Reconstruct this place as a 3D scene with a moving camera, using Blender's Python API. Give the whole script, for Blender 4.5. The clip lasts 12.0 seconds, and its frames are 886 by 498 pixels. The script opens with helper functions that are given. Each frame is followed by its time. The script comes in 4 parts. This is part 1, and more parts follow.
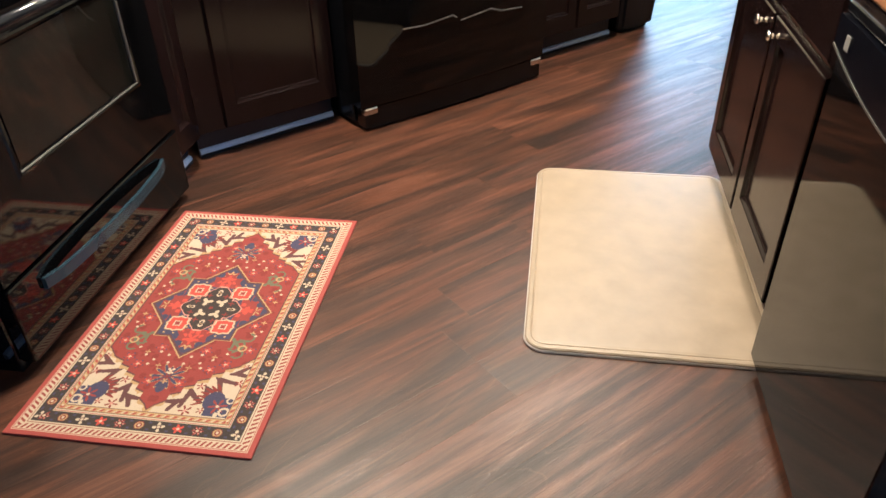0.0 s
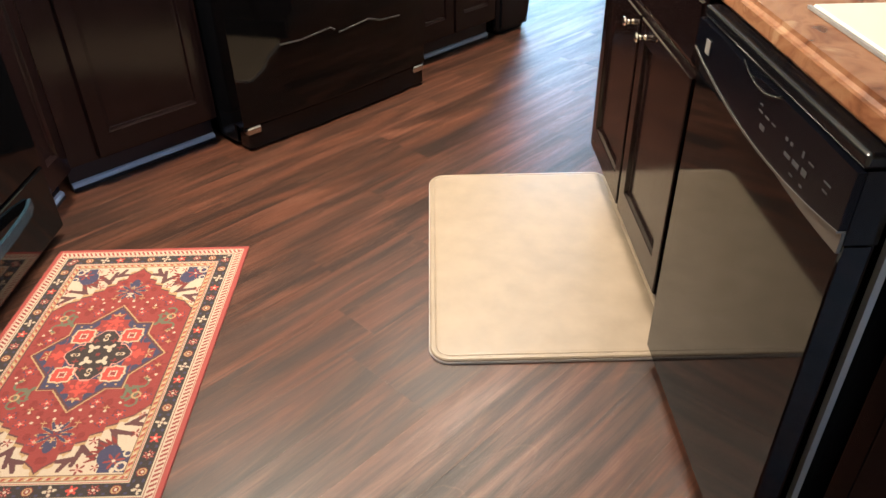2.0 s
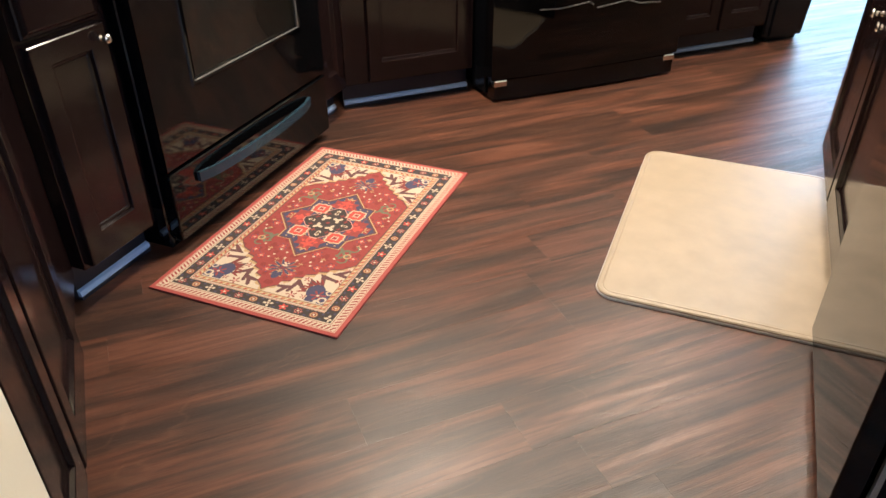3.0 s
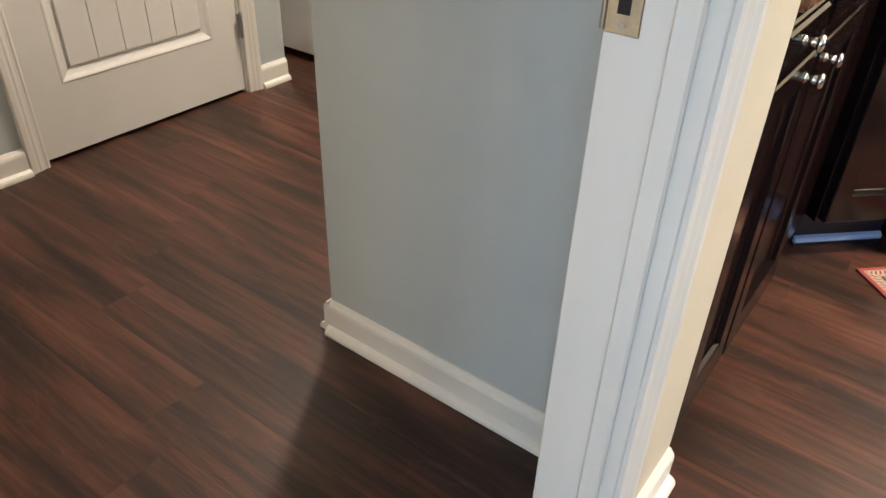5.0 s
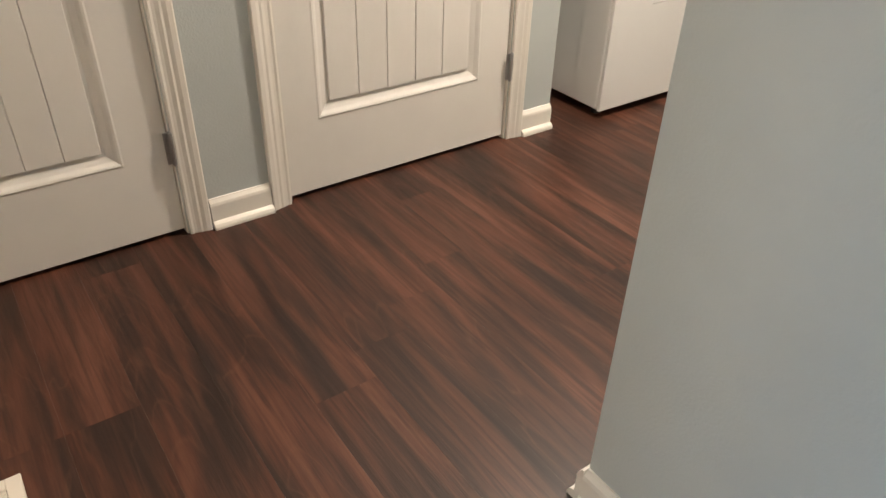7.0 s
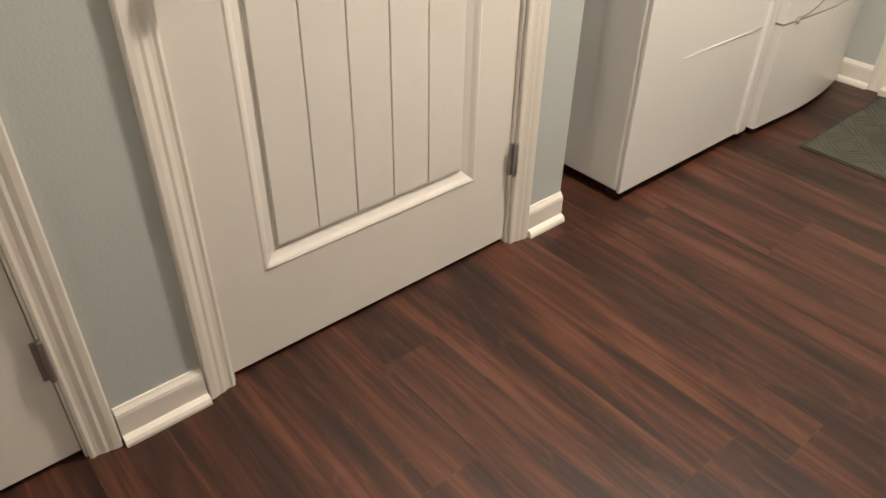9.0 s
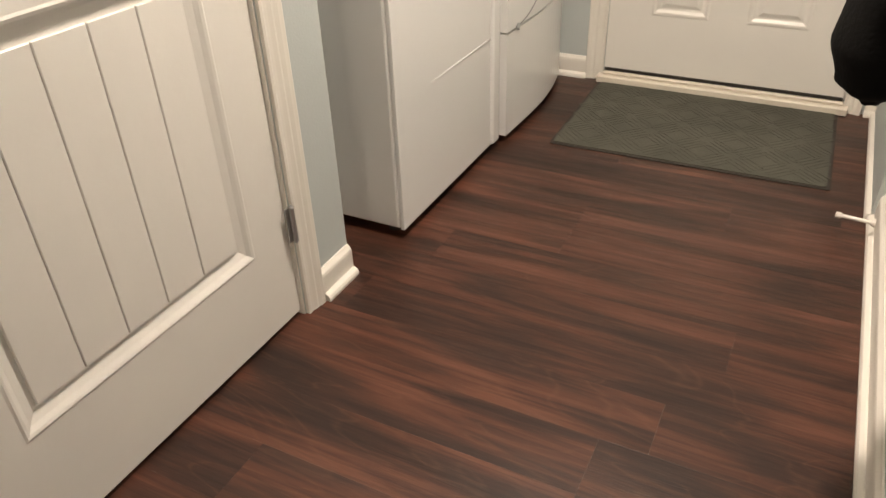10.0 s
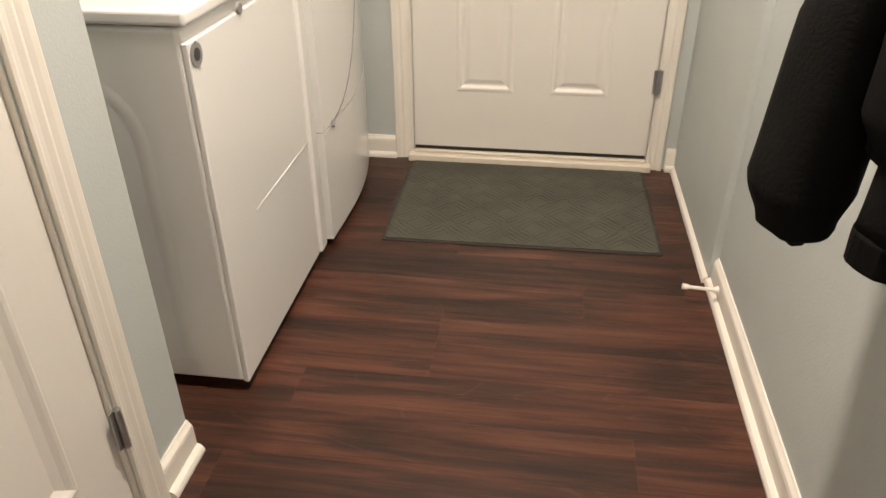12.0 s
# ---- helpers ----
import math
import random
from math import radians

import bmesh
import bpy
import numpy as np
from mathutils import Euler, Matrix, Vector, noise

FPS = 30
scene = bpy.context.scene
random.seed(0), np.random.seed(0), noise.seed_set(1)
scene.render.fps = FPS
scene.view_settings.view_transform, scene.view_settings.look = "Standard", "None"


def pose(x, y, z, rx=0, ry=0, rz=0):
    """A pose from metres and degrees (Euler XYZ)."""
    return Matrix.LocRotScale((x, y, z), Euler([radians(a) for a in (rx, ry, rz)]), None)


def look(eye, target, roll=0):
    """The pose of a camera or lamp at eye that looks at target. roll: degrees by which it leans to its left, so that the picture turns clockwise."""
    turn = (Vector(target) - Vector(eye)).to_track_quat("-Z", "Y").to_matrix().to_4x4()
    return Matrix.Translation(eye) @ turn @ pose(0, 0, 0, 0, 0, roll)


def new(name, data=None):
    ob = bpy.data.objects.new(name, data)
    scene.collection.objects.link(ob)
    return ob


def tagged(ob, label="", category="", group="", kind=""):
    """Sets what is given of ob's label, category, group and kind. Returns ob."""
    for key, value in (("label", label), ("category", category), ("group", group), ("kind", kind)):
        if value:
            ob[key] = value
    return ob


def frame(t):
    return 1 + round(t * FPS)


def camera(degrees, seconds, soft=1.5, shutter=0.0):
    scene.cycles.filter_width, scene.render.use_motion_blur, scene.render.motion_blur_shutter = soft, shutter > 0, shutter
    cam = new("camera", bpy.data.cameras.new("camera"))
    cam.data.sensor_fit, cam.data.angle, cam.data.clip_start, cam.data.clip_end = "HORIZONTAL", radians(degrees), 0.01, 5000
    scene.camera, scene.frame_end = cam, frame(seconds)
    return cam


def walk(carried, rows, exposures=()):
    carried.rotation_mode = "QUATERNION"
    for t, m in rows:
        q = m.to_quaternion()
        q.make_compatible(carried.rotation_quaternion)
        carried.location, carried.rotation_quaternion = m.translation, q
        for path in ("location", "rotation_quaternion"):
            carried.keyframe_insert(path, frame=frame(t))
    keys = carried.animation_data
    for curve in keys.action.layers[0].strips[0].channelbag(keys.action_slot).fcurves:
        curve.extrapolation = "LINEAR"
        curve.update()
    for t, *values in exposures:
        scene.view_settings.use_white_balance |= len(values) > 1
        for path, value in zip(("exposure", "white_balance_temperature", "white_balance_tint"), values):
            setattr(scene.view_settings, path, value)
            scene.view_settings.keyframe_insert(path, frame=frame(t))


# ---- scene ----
cam = camera(62.1, 12.0)
PATH = [
    (0, (2.367, -0.452, 1.272), (3.337, 0.886, 0.146), -1.3),
    (0.5, (2.368, -0.433, 1.274), (3.478, 0.787, 0.143), -1.5),
    (1, (2.356, -0.416, 1.277), (3.531, 0.741, 0.145), -1.0),
    (1.5, (2.364, -0.407, 1.294), (3.535, 0.751, 0.16), -1.1),
    (2, (2.4, -0.433, 1.296), (3.571, 0.73, 0.167), -1.2),
    (2.5, (2.376, -0.559, 1.252), (3.451, 0.702, 0.133), 0.2),
    (3, (2.329, -0.768, 1.219), (2.988, 0.77, 0.123), -0.0),
    (3.5, (2.288, -0.948, 1.185), (2.471, 0.728, 0.108), 0.2),
    (3.7, (2.287, -0.965, 1.169), (2.273, 0.724, 0.098), 0.5),
    (5.3, (2.281, -0.931, 1.147), (1.214, 0.332, 0.022), 1.7),
    (5.5, (2.273, -0.912, 1.141), (1.155, 0.306, 0.016), 1.5),
    (6, (2.172, -0.893, 1.143), (0.867, 0.114, 0.012), 1.9),
    (6.5, (2.014, -0.838, 1.162), (0.687, 0.141, 0.03), 1.6),
    (7, (1.835, -0.741, 1.163), (0.498, 0.227, 0.034), 1.7),
    (7.2, (1.824, -0.694, 1.135), (0.429, 0.225, 0.034), 0.5),
    (8.8, (1.229, -0.471, 1.205), (-0.131, 0.408, 0.031), 1.1),
    (9, (1.15, -0.381, 1.202), (-0.071, 0.671, 0.018), 1.1),
    (9.5, (1.078, -0.307, 1.205), (0.028, 0.942, 0.049), 1.6),
    (10, (1.002, -0.299, 1.162), (0.225, 1.176, 0.057), -2.1),
    (10.5, (0.88, -0.224, 1.164), (0.629, 1.421, 0.055), -0.5),
    (11, (0.86, -0.126, 1.216), (0.611, 1.521, 0.11), -0.6),
    (11.5, (0.842, -0.059, 1.231), (0.592, 1.609, 0.156), -0.5),
    (12, (0.736, -0.054, 1.247), (0.491, 1.642, 0.215), -0.4),
]
walk(cam, [(t, look(eye, target, roll)) for t, eye, target, roll in PATH],
     exposures=[(0.0, 0.50), (3.5, 0.52), (5.5, 0.55), (6.5, 0.78), (7.2, 0.78), (9.0, 0.58), (12.0, 0.54)])

# ---- world, sun, large lights ----
world = bpy.data.worlds.new("world")
scene.world = world
world.use_nodes = True
wn = world.node_tree.nodes
sky = wn.new("ShaderNodeTexSky")
sky.sky_type, sky.sun_disc = "NISHITA", False
sky.sun_elevation, sky.sun_rotation = radians(38), radians(150)
wn["Background"].inputs["Strength"].default_value = 0.12
world.node_tree.links.new(sky.outputs[0], wn["Background"].inputs["Color"])


def area(name, m, sx, sy, power, colour, spread=180):
    data = bpy.data.lights.new(name, "AREA")
    data.shape, data.size, data.size_y, data.energy, data.color, data.spread = "RECTANGLE", sx, sy, power, colour, radians(spread)
    ob = new(name, data)
    ob.matrix_world = m
    return ob


sun_data = bpy.data.lights.new("sun", "SUN")
sun_data.energy, sun_data.angle, sun_data.color = 2.5, radians(0.6), (1.0, 0.95, 0.86)
sun = new("sun", sun_data)
sun.matrix_world = look((0, 0, 0), (-math.sin(radians(150)), -math.cos(radians(150)), -math.tan(radians(38))))

WARM = (1.0, 0.835, 0.70)
scene.view_settings.exposure = 0.5
# The third kitchen entry is an unseen fill, added to brighten the south end.
KITCHEN_LAMPS_AND_FILL = [(3.30, 1.60, 82), (4.75, 1.65, 68), (3.9, -2.2, 8)]
HALL_LAMPS = [(0.64, 1.12, 38), (0.75, -1.95, 11)]
for lx, ly, watts in KITCHEN_LAMPS_AND_FILL:
    area("kitchen_light", pose(lx, ly, 2.385), 0.34, 0.34, watts, (1.0, 0.86, 0.70))
for lx, ly, watts in HALL_LAMPS:
    area("hall_light", pose(lx, ly, 2.385), 0.16, 0.16, watts, WARM)
area("patio_daylight", look((7.86, 4.35, 1.1), (3.0, 0.5, 0.6)), 2.3, 2.0, 125, (0.50, 0.75, 1.0))
area("south_daylight", look((3.2, -3.42, 1.45), (3.0, 0.0, 0.7)), 1.7, 1.1, 36, (0.42, 0.66, 1.0))


# ---- materials ----
def material(name, colour, rough=0.5, metal=0.0, bump=0.0, bump_scale=60.0, var=0.0, var_scale=6.0, coat=0.0, stretch=(1, 1, 1), rough_var=0.0):
    m = bpy.data.materials.new(name)
    m.use_nodes = True
    nt = m.node_tree
    b = nt.nodes["Principled BSDF"]
    b.inputs["Base Color"].default_value = (*colour, 1)
    b.inputs["Roughness"].default_value = rough
    b.inputs["Metallic"].default_value = metal
    b.inputs["Coat Weight"].default_value = coat
    tc = nt.nodes.new("ShaderNodeTexCoord")
    mp = nt.nodes.new("ShaderNodeMapping")
    mp.inputs["Scale"].default_value = stretch
    nt.links.new(tc.outputs["Object"], mp.inputs[0])
    if var or rough_var:
        n = nt.nodes.new("ShaderNodeTexNoise")
        n.inputs["Scale"].default_value, n.inputs["Detail"].default_value = var_scale, 5
        nt.links.new(mp.outputs[0], n.inputs["Vector"])
        if var:
            r = nt.nodes.new("ShaderNodeMapRange")
            r.inputs["From Min"].default_value, r.inputs["From Max"].default_value = 0.3, 0.7
            r.inputs["To Min"].default_value, r.inputs["To Max"].default_value = 1 - var, 1 + var
            nt.links.new(n.outputs[0], r.inputs["Value"])
            v = nt.nodes.new("ShaderNodeVectorMath")
            v.operation = "SCALE"
            v.inputs[0].default_value = colour
            nt.links.new(r.outputs[0], v.inputs["Scale"])
            nt.links.new(v.outputs[0], b.inputs["Base Color"])
        if rough_var:
            r = nt.nodes.new("ShaderNodeMapRange")
            r.inputs["From Min"].default_value, r.inputs["From Max"].default_value = 0.3, 0.7
            r.inputs["To Min"].default_value, r.inputs["To Max"].default_value = rough - rough_var, rough + rough_var
            nt.links.new(n.outputs[0], r.inputs["Value"])
            nt.links.new(r.outputs[0], b.inputs["Roughness"])
    if bump:
        n = nt.nodes.new("ShaderNodeTexNoise")
        n.inputs["Scale"].default_value, n.inputs["Detail"].default_value = bump_scale, 4
        nt.links.new(mp.outputs[0], n.inputs["Vector"])
        u = nt.nodes.new("ShaderNodeBump")
        u.inputs["Strength"].default_value, u.inputs["Distance"].default_value = bump, 0.002
        nt.links.new(n.outputs[0], u.inputs["Height"])
        nt.links.new(u.outputs[0], b.inputs["Normal"])
    return m


def ramp_node(nt, stops):
    r = nt.nodes.new("ShaderNodeValToRGB")
    e = r.color_ramp.elements
    while len(e) < len(stops):
        e.new(0.5)
    for el, (p, c) in zip(e, stops):
        el.position, el.color = p, (*c, 1)
    return r


def plank_material():
    m = bpy.data.materials.new("vinyl_plank")
    m.use_nodes = True
    nt = m.node_tree
    N, L = nt.nodes.new, nt.links.new
    b = nt.nodes["Principled BSDF"]
    geo, info = N("ShaderNodeNewGeometry"), N("ShaderNodeObjectInfo")
    add = N("ShaderNodeMath")
    L(geo.outputs["Random Per Island"], add.inputs[0])
    L(info.outputs["Random"], add.inputs[1])
    off = N("ShaderNodeCombineXYZ")
    for i, k in enumerate((37.0, 11.0, 23.0)):
        q = N("ShaderNodeMath")
        q.operation = "MULTIPLY"
        q.inputs[1].default_value = k
        L(add.outputs[0], q.inputs[0])
        L(q.outputs[0], off.inputs[i])
    pos = N("ShaderNodeVectorMath")
    L(geo.outputs["Position"], pos.inputs[0])
    L(off.outputs[0], pos.inputs[1])

    def noise_at(scale, detail, dist, sx, sy):
        mp = N("ShaderNodeMapping")
        mp.inputs["Scale"].default_value = (sx, sy, 1)
        L(pos.outputs[0], mp.inputs[0])
        n = N("ShaderNodeTexNoise")
        n.inputs["Scale"].default_value, n.inputs["Detail"].default_value, n.inputs["Distortion"].default_value = scale, detail, dist
        L(mp.outputs[0], n.inputs["Vector"])
        return n

    b.inputs["Specular IOR Level"].default_value = 0.36
    figure = noise_at(1.9, 5, 1.6, 0.55, 3.0)
    streak = noise_at(5.0, 7, 1.1, 0.28, 4.6)
    fine = noise_at(60.0, 4, 0.2, 0.3, 7.0)
    grain = noise_at(8.0, 6, 0.9, 0.24, 7.5)
    swirl = noise_at(1.7, 2, 1.5, 0.8, 3.6)
    mix = N("ShaderNodeMath")
    mix.operation = "MULTIPLY_ADD"
    mix.inputs[1].default_value = 0.60
    L(figure.outputs[0], mix.inputs[0])
    half = N("ShaderNodeMath")
    half.operation = "MULTIPLY"
    half.inputs[1].default_value = 0.40
    L(streak.outputs[0], half.inputs[0])
    L(half.outputs[0], mix.inputs[2])
    base = ramp_node(nt, [(0.38, (0.0210, 0.0102, 0.0070)), (0.45, (0.035, 0.0155, 0.0100)), (0.50, (0.051, 0.0212, 0.0130)),
                          (0.55, (0.071, 0.0268, 0.0160)), (0.63, (0.108, 0.0430, 0.0264))])
    L(mix.outputs[0], base.inputs[0])
    vein = ramp_node(nt, [(0.485, (0, 0, 0)), (0.500, (0.10, 0.10, 0.10)), (0.515, (0, 0, 0))])
    L(swirl.outputs[0], vein.inputs[0])
    col = N("ShaderNodeMix")
    col.data_type = "RGBA"
    col.inputs[7].default_value = (0.22, 0.105, 0.062, 1)
    L(vein.outputs[0], col.inputs[0])
    L(base.outputs[0], col.inputs[6])
    tone = N("ShaderNodeMapRange")
    tone.inputs["To Min"].default_value, tone.inputs["To Max"].default_value = 0.92, 1.08
    fr = N("ShaderNodeMath")
    fr.operation = "FRACT"
    L(add.outputs[0], fr.inputs[0])
    L(fr.outputs[0], tone.inputs[0])
    fm = N("ShaderNodeMapRange")
    fm.inputs["From Min"].default_value, fm.inputs["From Max"].default_value = 0.35, 0.65
    fm.inputs["To Min"].default_value, fm.inputs["To Max"].default_value = 0.90, 1.08
    L(fine.outputs[0], fm.inputs[0])
    gm = N("ShaderNodeMapRange")
    gm.inputs["From Min"].default_value, gm.inputs["From Max"].default_value = 0.40, 0.50
    gm.inputs["To Min"].default_value, gm.inputs["To Max"].default_value = 0.74, 1.06
    L(grain.outputs[0], gm.inputs[0])
    fg = N("ShaderNodeMath")
    fg.operation = "MULTIPLY"
    L(fm.outputs[0], fg.inputs[0])
    L(gm.outputs[0], fg.inputs[1])
    tt = N("ShaderNodeMath")
    tt.operation = "MULTIPLY"
    L(tone.outputs[0], tt.inputs[0])
    L(fg.outputs[0], tt.inputs[1])
    v = N("ShaderNodeVectorMath")
    v.operation = "SCALE"
    L(col.outputs[2], v.inputs[0])
    L(tt.outputs[0], v.inputs["Scale"])
    L(v.outputs[0], b.inputs["Base Color"])
    rr = N("ShaderNodeMapRange")
    rr.inputs["From Min"].default_value, rr.inputs["From Max"].default_value = 0.35, 0.65
    rr.inputs["To Min"].default_value, rr.inputs["To Max"].default_value = 0.43, 0.33
    L(streak.outputs[0], rr.inputs[0])
    L(rr.outputs[0], b.inputs["Roughness"])
    u = N("ShaderNodeBump")
    u.inputs["Strength"].default_value, u.inputs["Distance"].default_value = 0.55, 0.0012
    L(fine.outputs[0], u.inputs["Height"])
    L(u.outputs[0], b.inputs["Normal"])
    return m


def laminate_material():
    m = material("marbled_laminate", (0.5, 0.22, 0.1), 0.22)
    nt = m.node_tree
    tc = nt.nodes.new("ShaderNodeTexCoord")
    n = nt.nodes.new("ShaderNodeTexNoise")
    n.inputs["Scale"].default_value, n.inputs["Detail"].default_value, n.inputs["Distortion"].default_value = 11, 9, 0.9
    nt.links.new(tc.outputs["Object"], n.inputs["Vector"])
    r = ramp_node(nt, [(0.30, (0.10, 0.040, 0.022)), (0.39, (0.22, 0.090, 0.045)), (0.46, (0.29, 0.135, 0.070)), (0.55, (0.33, 0.165, 0.088)), (0.62, (0.26, 0.115, 0.060)), (0.72, (0.40, 0.235, 0.135))])
    nt.links.new(n.outputs[0], r.inputs[0])
    nt.links.new(r.outputs[0], nt.nodes["Principled BSDF"].inputs["Base Color"])
    return m


def camo_material():
    m = material("patterned_cloth", (0.1, 0.1, 0.15), 0.85)
    nt = m.node_tree
    tc = nt.nodes.new("ShaderNodeTexCoord")
    n = nt.nodes.new("ShaderNodeTexNoise")
    n.inputs["Scale"].default_value, n.inputs["Detail"].default_value, n.inputs["Distortion"].default_value = 42, 4, 1.3
    nt.links.new(tc.outputs["Object"], n.inputs["Vector"])
    r = ramp_node(nt, [(0.42, (0.014, 0.014, 0.024)), (0.47, (0.08, 0.08, 0.13)), (0.53, (0.20, 0.20, 0.27)), (0.59, (0.46, 0.44, 0.44))])
    r.color_ramp.interpolation = "CONSTANT"
    nt.links.new(n.outputs[0], r.inputs[0])
    nt.links.new(r.outputs[0], nt.nodes["Principled BSDF"].inputs["Base Color"])
    return m


WALL_BLUE = material("grey_blue_wall_paint", (0.50, 0.54, 0.53), 0.55, bump=0.35, bump_scale=170, var=0.02)
WALL_CREAM = material("cream_wall_paint", (0.66, 0.60, 0.47), 0.6, bump=0.3, bump_scale=170, var=0.02)
TRIM = material("white_trim_paint", (0.78, 0.75, 0.68), 0.32, bump=0.12, bump_scale=40, var=0.02)
DOOR_PAINT = material("white_door_paint", (0.76, 0.74, 0.69), 0.36, bump=0.25, bump_scale=25, stretch=(1, 6, 1), var=0.015)
CEILING = material("white_ceiling_paint", (0.78, 0.77, 0.73), 0.85, bump=0.5, bump_scale=120)
ESPRESSO = material("espresso_stained_wood", (0.0078, 0.0041, 0.0042), 0.16, bump=0.02, bump_scale=30, stretch=(6, 6, 0.6), var=0.15, var_scale=5, rough_var=0.03)
BLACK_GLOSS = material("black_gloss_enamel", (0.0022, 0.0022, 0.0026), 0.05)
BLACK_GLASS = material("black_oven_glass", (0.006, 0.006, 0.005), 0.03, coat=0.5)
BLACK_SATIN = material("black_satin_plastic", (0.0035, 0.004, 0.0055), 0.22, bump=0.05)
NAVY_PANEL = material("blue_black_control_panel", (0.0025, 0.0032, 0.006), 0.24)
HANDLE_BLACK = material("black_handle_enamel", (0.010, 0.012, 0.016), 0.16)
# Teal metal tint stands in for blue window light on a black handle.
HANDLE_BLUE_SHEEN = material("black_handle_blue_sheen", (0.035, 0.075, 0.11), 0.24, metal=0.6)
CHROME = material("satin_nickel", (0.72, 0.69, 0.63), 0.18, metal=1.0)
DULL_STEEL = material("dull_steel", (0.16, 0.155, 0.15), 0.42, metal=0.7)
BRASS = material("aged_brass_nickel", (0.50, 0.45, 0.36), 0.34, metal=1.0, var=0.15, var_scale=60)
STEEL = material("brushed_steel", (0.45, 0.46, 0.46), 0.35, metal=0.9)
GREY_MARK = material("grey_print", (0.045, 0.048, 0.055), 0.5)
BADGE = material("silver_badge", (0.27, 0.27, 0.27), 0.4, metal=0.3)
KICK = material("dark_toe_kick", (0.006, 0.008, 0.016), 0.30)
# Blue window light reflected by the toe kick moulding, put into its colour.
MOULDING_SHEEN = material("blue_window_sheen", (0.34, 0.46, 0.70), 0.14)
LAMINATE = laminate_material()
BACKSPLASH = material("cream_backsplash", (0.74, 0.70, 0.58), 0.4, bump=0.1)
MAT_CREAM = material("cream_foam_mat", (0.278, 0.220, 0.157), 0.46, bump=0.35, bump_scale=11, var=0.11, var_scale=13, rough_var=0.09)
MAT_EDGE = material("pale_mat_edge", (0.46, 0.43, 0.42), 0.5)
MAT_GREY = material("grey_green_ribbed_mat", (0.072, 0.071, 0.055), 0.85, bump=0.8, bump_scale=220, var=0.18, var_scale=5)
APPLIANCE = material("white_appliance_enamel", (0.78, 0.78, 0.76), 0.16)
APPLIANCE_TOP = material("white_appliance_top", (0.80, 0.80, 0.79), 0.14)
LINE = material("grey_panel_seam", (0.25, 0.25, 0.25), 0.4)
VENT_PAINT = material("cream_vent_metal", (0.74, 0.69, 0.60), 0.4)
# Near-black fill: the subfloor, and painted shade in gaps and holes.
DARK_GAP = material("near_black_fill", (0.02, 0.017, 0.014), 0.8)
BLACK_CLOTH = material("black_cloth", (0.0045, 0.0043, 0.0040), 0.85, bump=0.6, bump_scale=160, var=0.3, var_scale=10)
BLACK_CLOTH.node_tree.nodes["Principled BSDF"].inputs["Specular IOR Level"].default_value = 0.12
CAMO = camo_material()
NAVY_CLOTH = material("navy_rib_knit", (0.012, 0.012, 0.030), 0.9, bump=0.5, bump_scale=140)
STRAP = material("pale_grey_strap", (0.30, 0.27, 0.26), 0.8, bump=0.3, bump_scale=150)
THRESHOLD = material("painted_threshold", (0.72, 0.66, 0.56), 0.4)
for m, level in ((ESPRESSO, 0.36), (BLACK_GLOSS, 0.40), (BLACK_SATIN, 0.35), (NAVY_PANEL, 0.2)):
    m.node_tree.nodes["Principled BSDF"].inputs["Specular IOR Level"].default_value = level
RUBBER = material("dark_door_sweep", (0.03, 0.025, 0.02), 0.6)
WHITE_RUBBER = material("white_rubber", (0.78, 0.74, 0.68), 0.5)
GLASS = material("window_glass", (0.8, 0.9, 1.0), 0.02)
GLASS.node_tree.nodes["Principled BSDF"].inputs["Transmission Weight"].default_value = 1.0
LAMP_GLASS = material("lit_lamp_glass", (0.9, 0.85, 0.75), 0.4)
LAMP_GLASS.node_tree.nodes["Principled BSDF"].inputs["Emission Color"].default_value = (1.0, 0.84, 0.66, 1)
LAMP_GLASS.node_tree.nodes["Principled BSDF"].inputs["Emission Strength"].default_value = 6.0
PLANK = plank_material()
GROUND = material("garden_ground", (0.09, 0.12, 0.05), 0.9, bump=0.5, bump_scale=3, var=0.3, var_scale=1)


# ---- mesh helpers ----
def box(bm, x0, x1, y0, y1, z0, z1, bevel=0.0, segments=1):
    vs = [bm.verts.new((x, y, z)) for x in (x0, x1) for y in (y0, y1) for z in (z0, z1)]
    fs = [bm.faces.new([vs[i] for i in f]) for f in ((0, 1, 3, 2), (4, 6, 7, 5), (0, 4, 5, 1), (2, 3, 7, 6), (0, 2, 6, 4), (1, 5, 7, 3))]
    if bevel:
        edges = list({e for f in fs for e in f.edges})
        bmesh.ops.bevel(bm, geom=edges, offset=bevel, segments=segments, affect="EDGES", profile=0.5)
    return bm


def boxes(*args, bevel=0.0, segments=1):
    bm = bmesh.new()
    for a in args:
        box(bm, *a, bevel=bevel, segments=segments)
    return bm


def prism(bm, outline, axis, a, b):
    """Extrudes a 2D outline along an axis (0, 1, 2); the outline's coordinates are the two others, in order."""
    def at(p, s):
        q = list(p)
        q.insert(axis, s)
        return q
    lo, hi = [bm.verts.new(at(p, a)) for p in outline], [bm.verts.new(at(p, b)) for p in outline]
    n = len(outline)
    bm.faces.new(lo)
    bm.faces.new(hi[::-1])
    for i in range(n):
        bm.faces.new((lo[i], hi[i], hi[(i + 1) % n], lo[(i + 1) % n]))
    bmesh.ops.recalc_face_normals(bm, faces=bm.faces)
    return bm


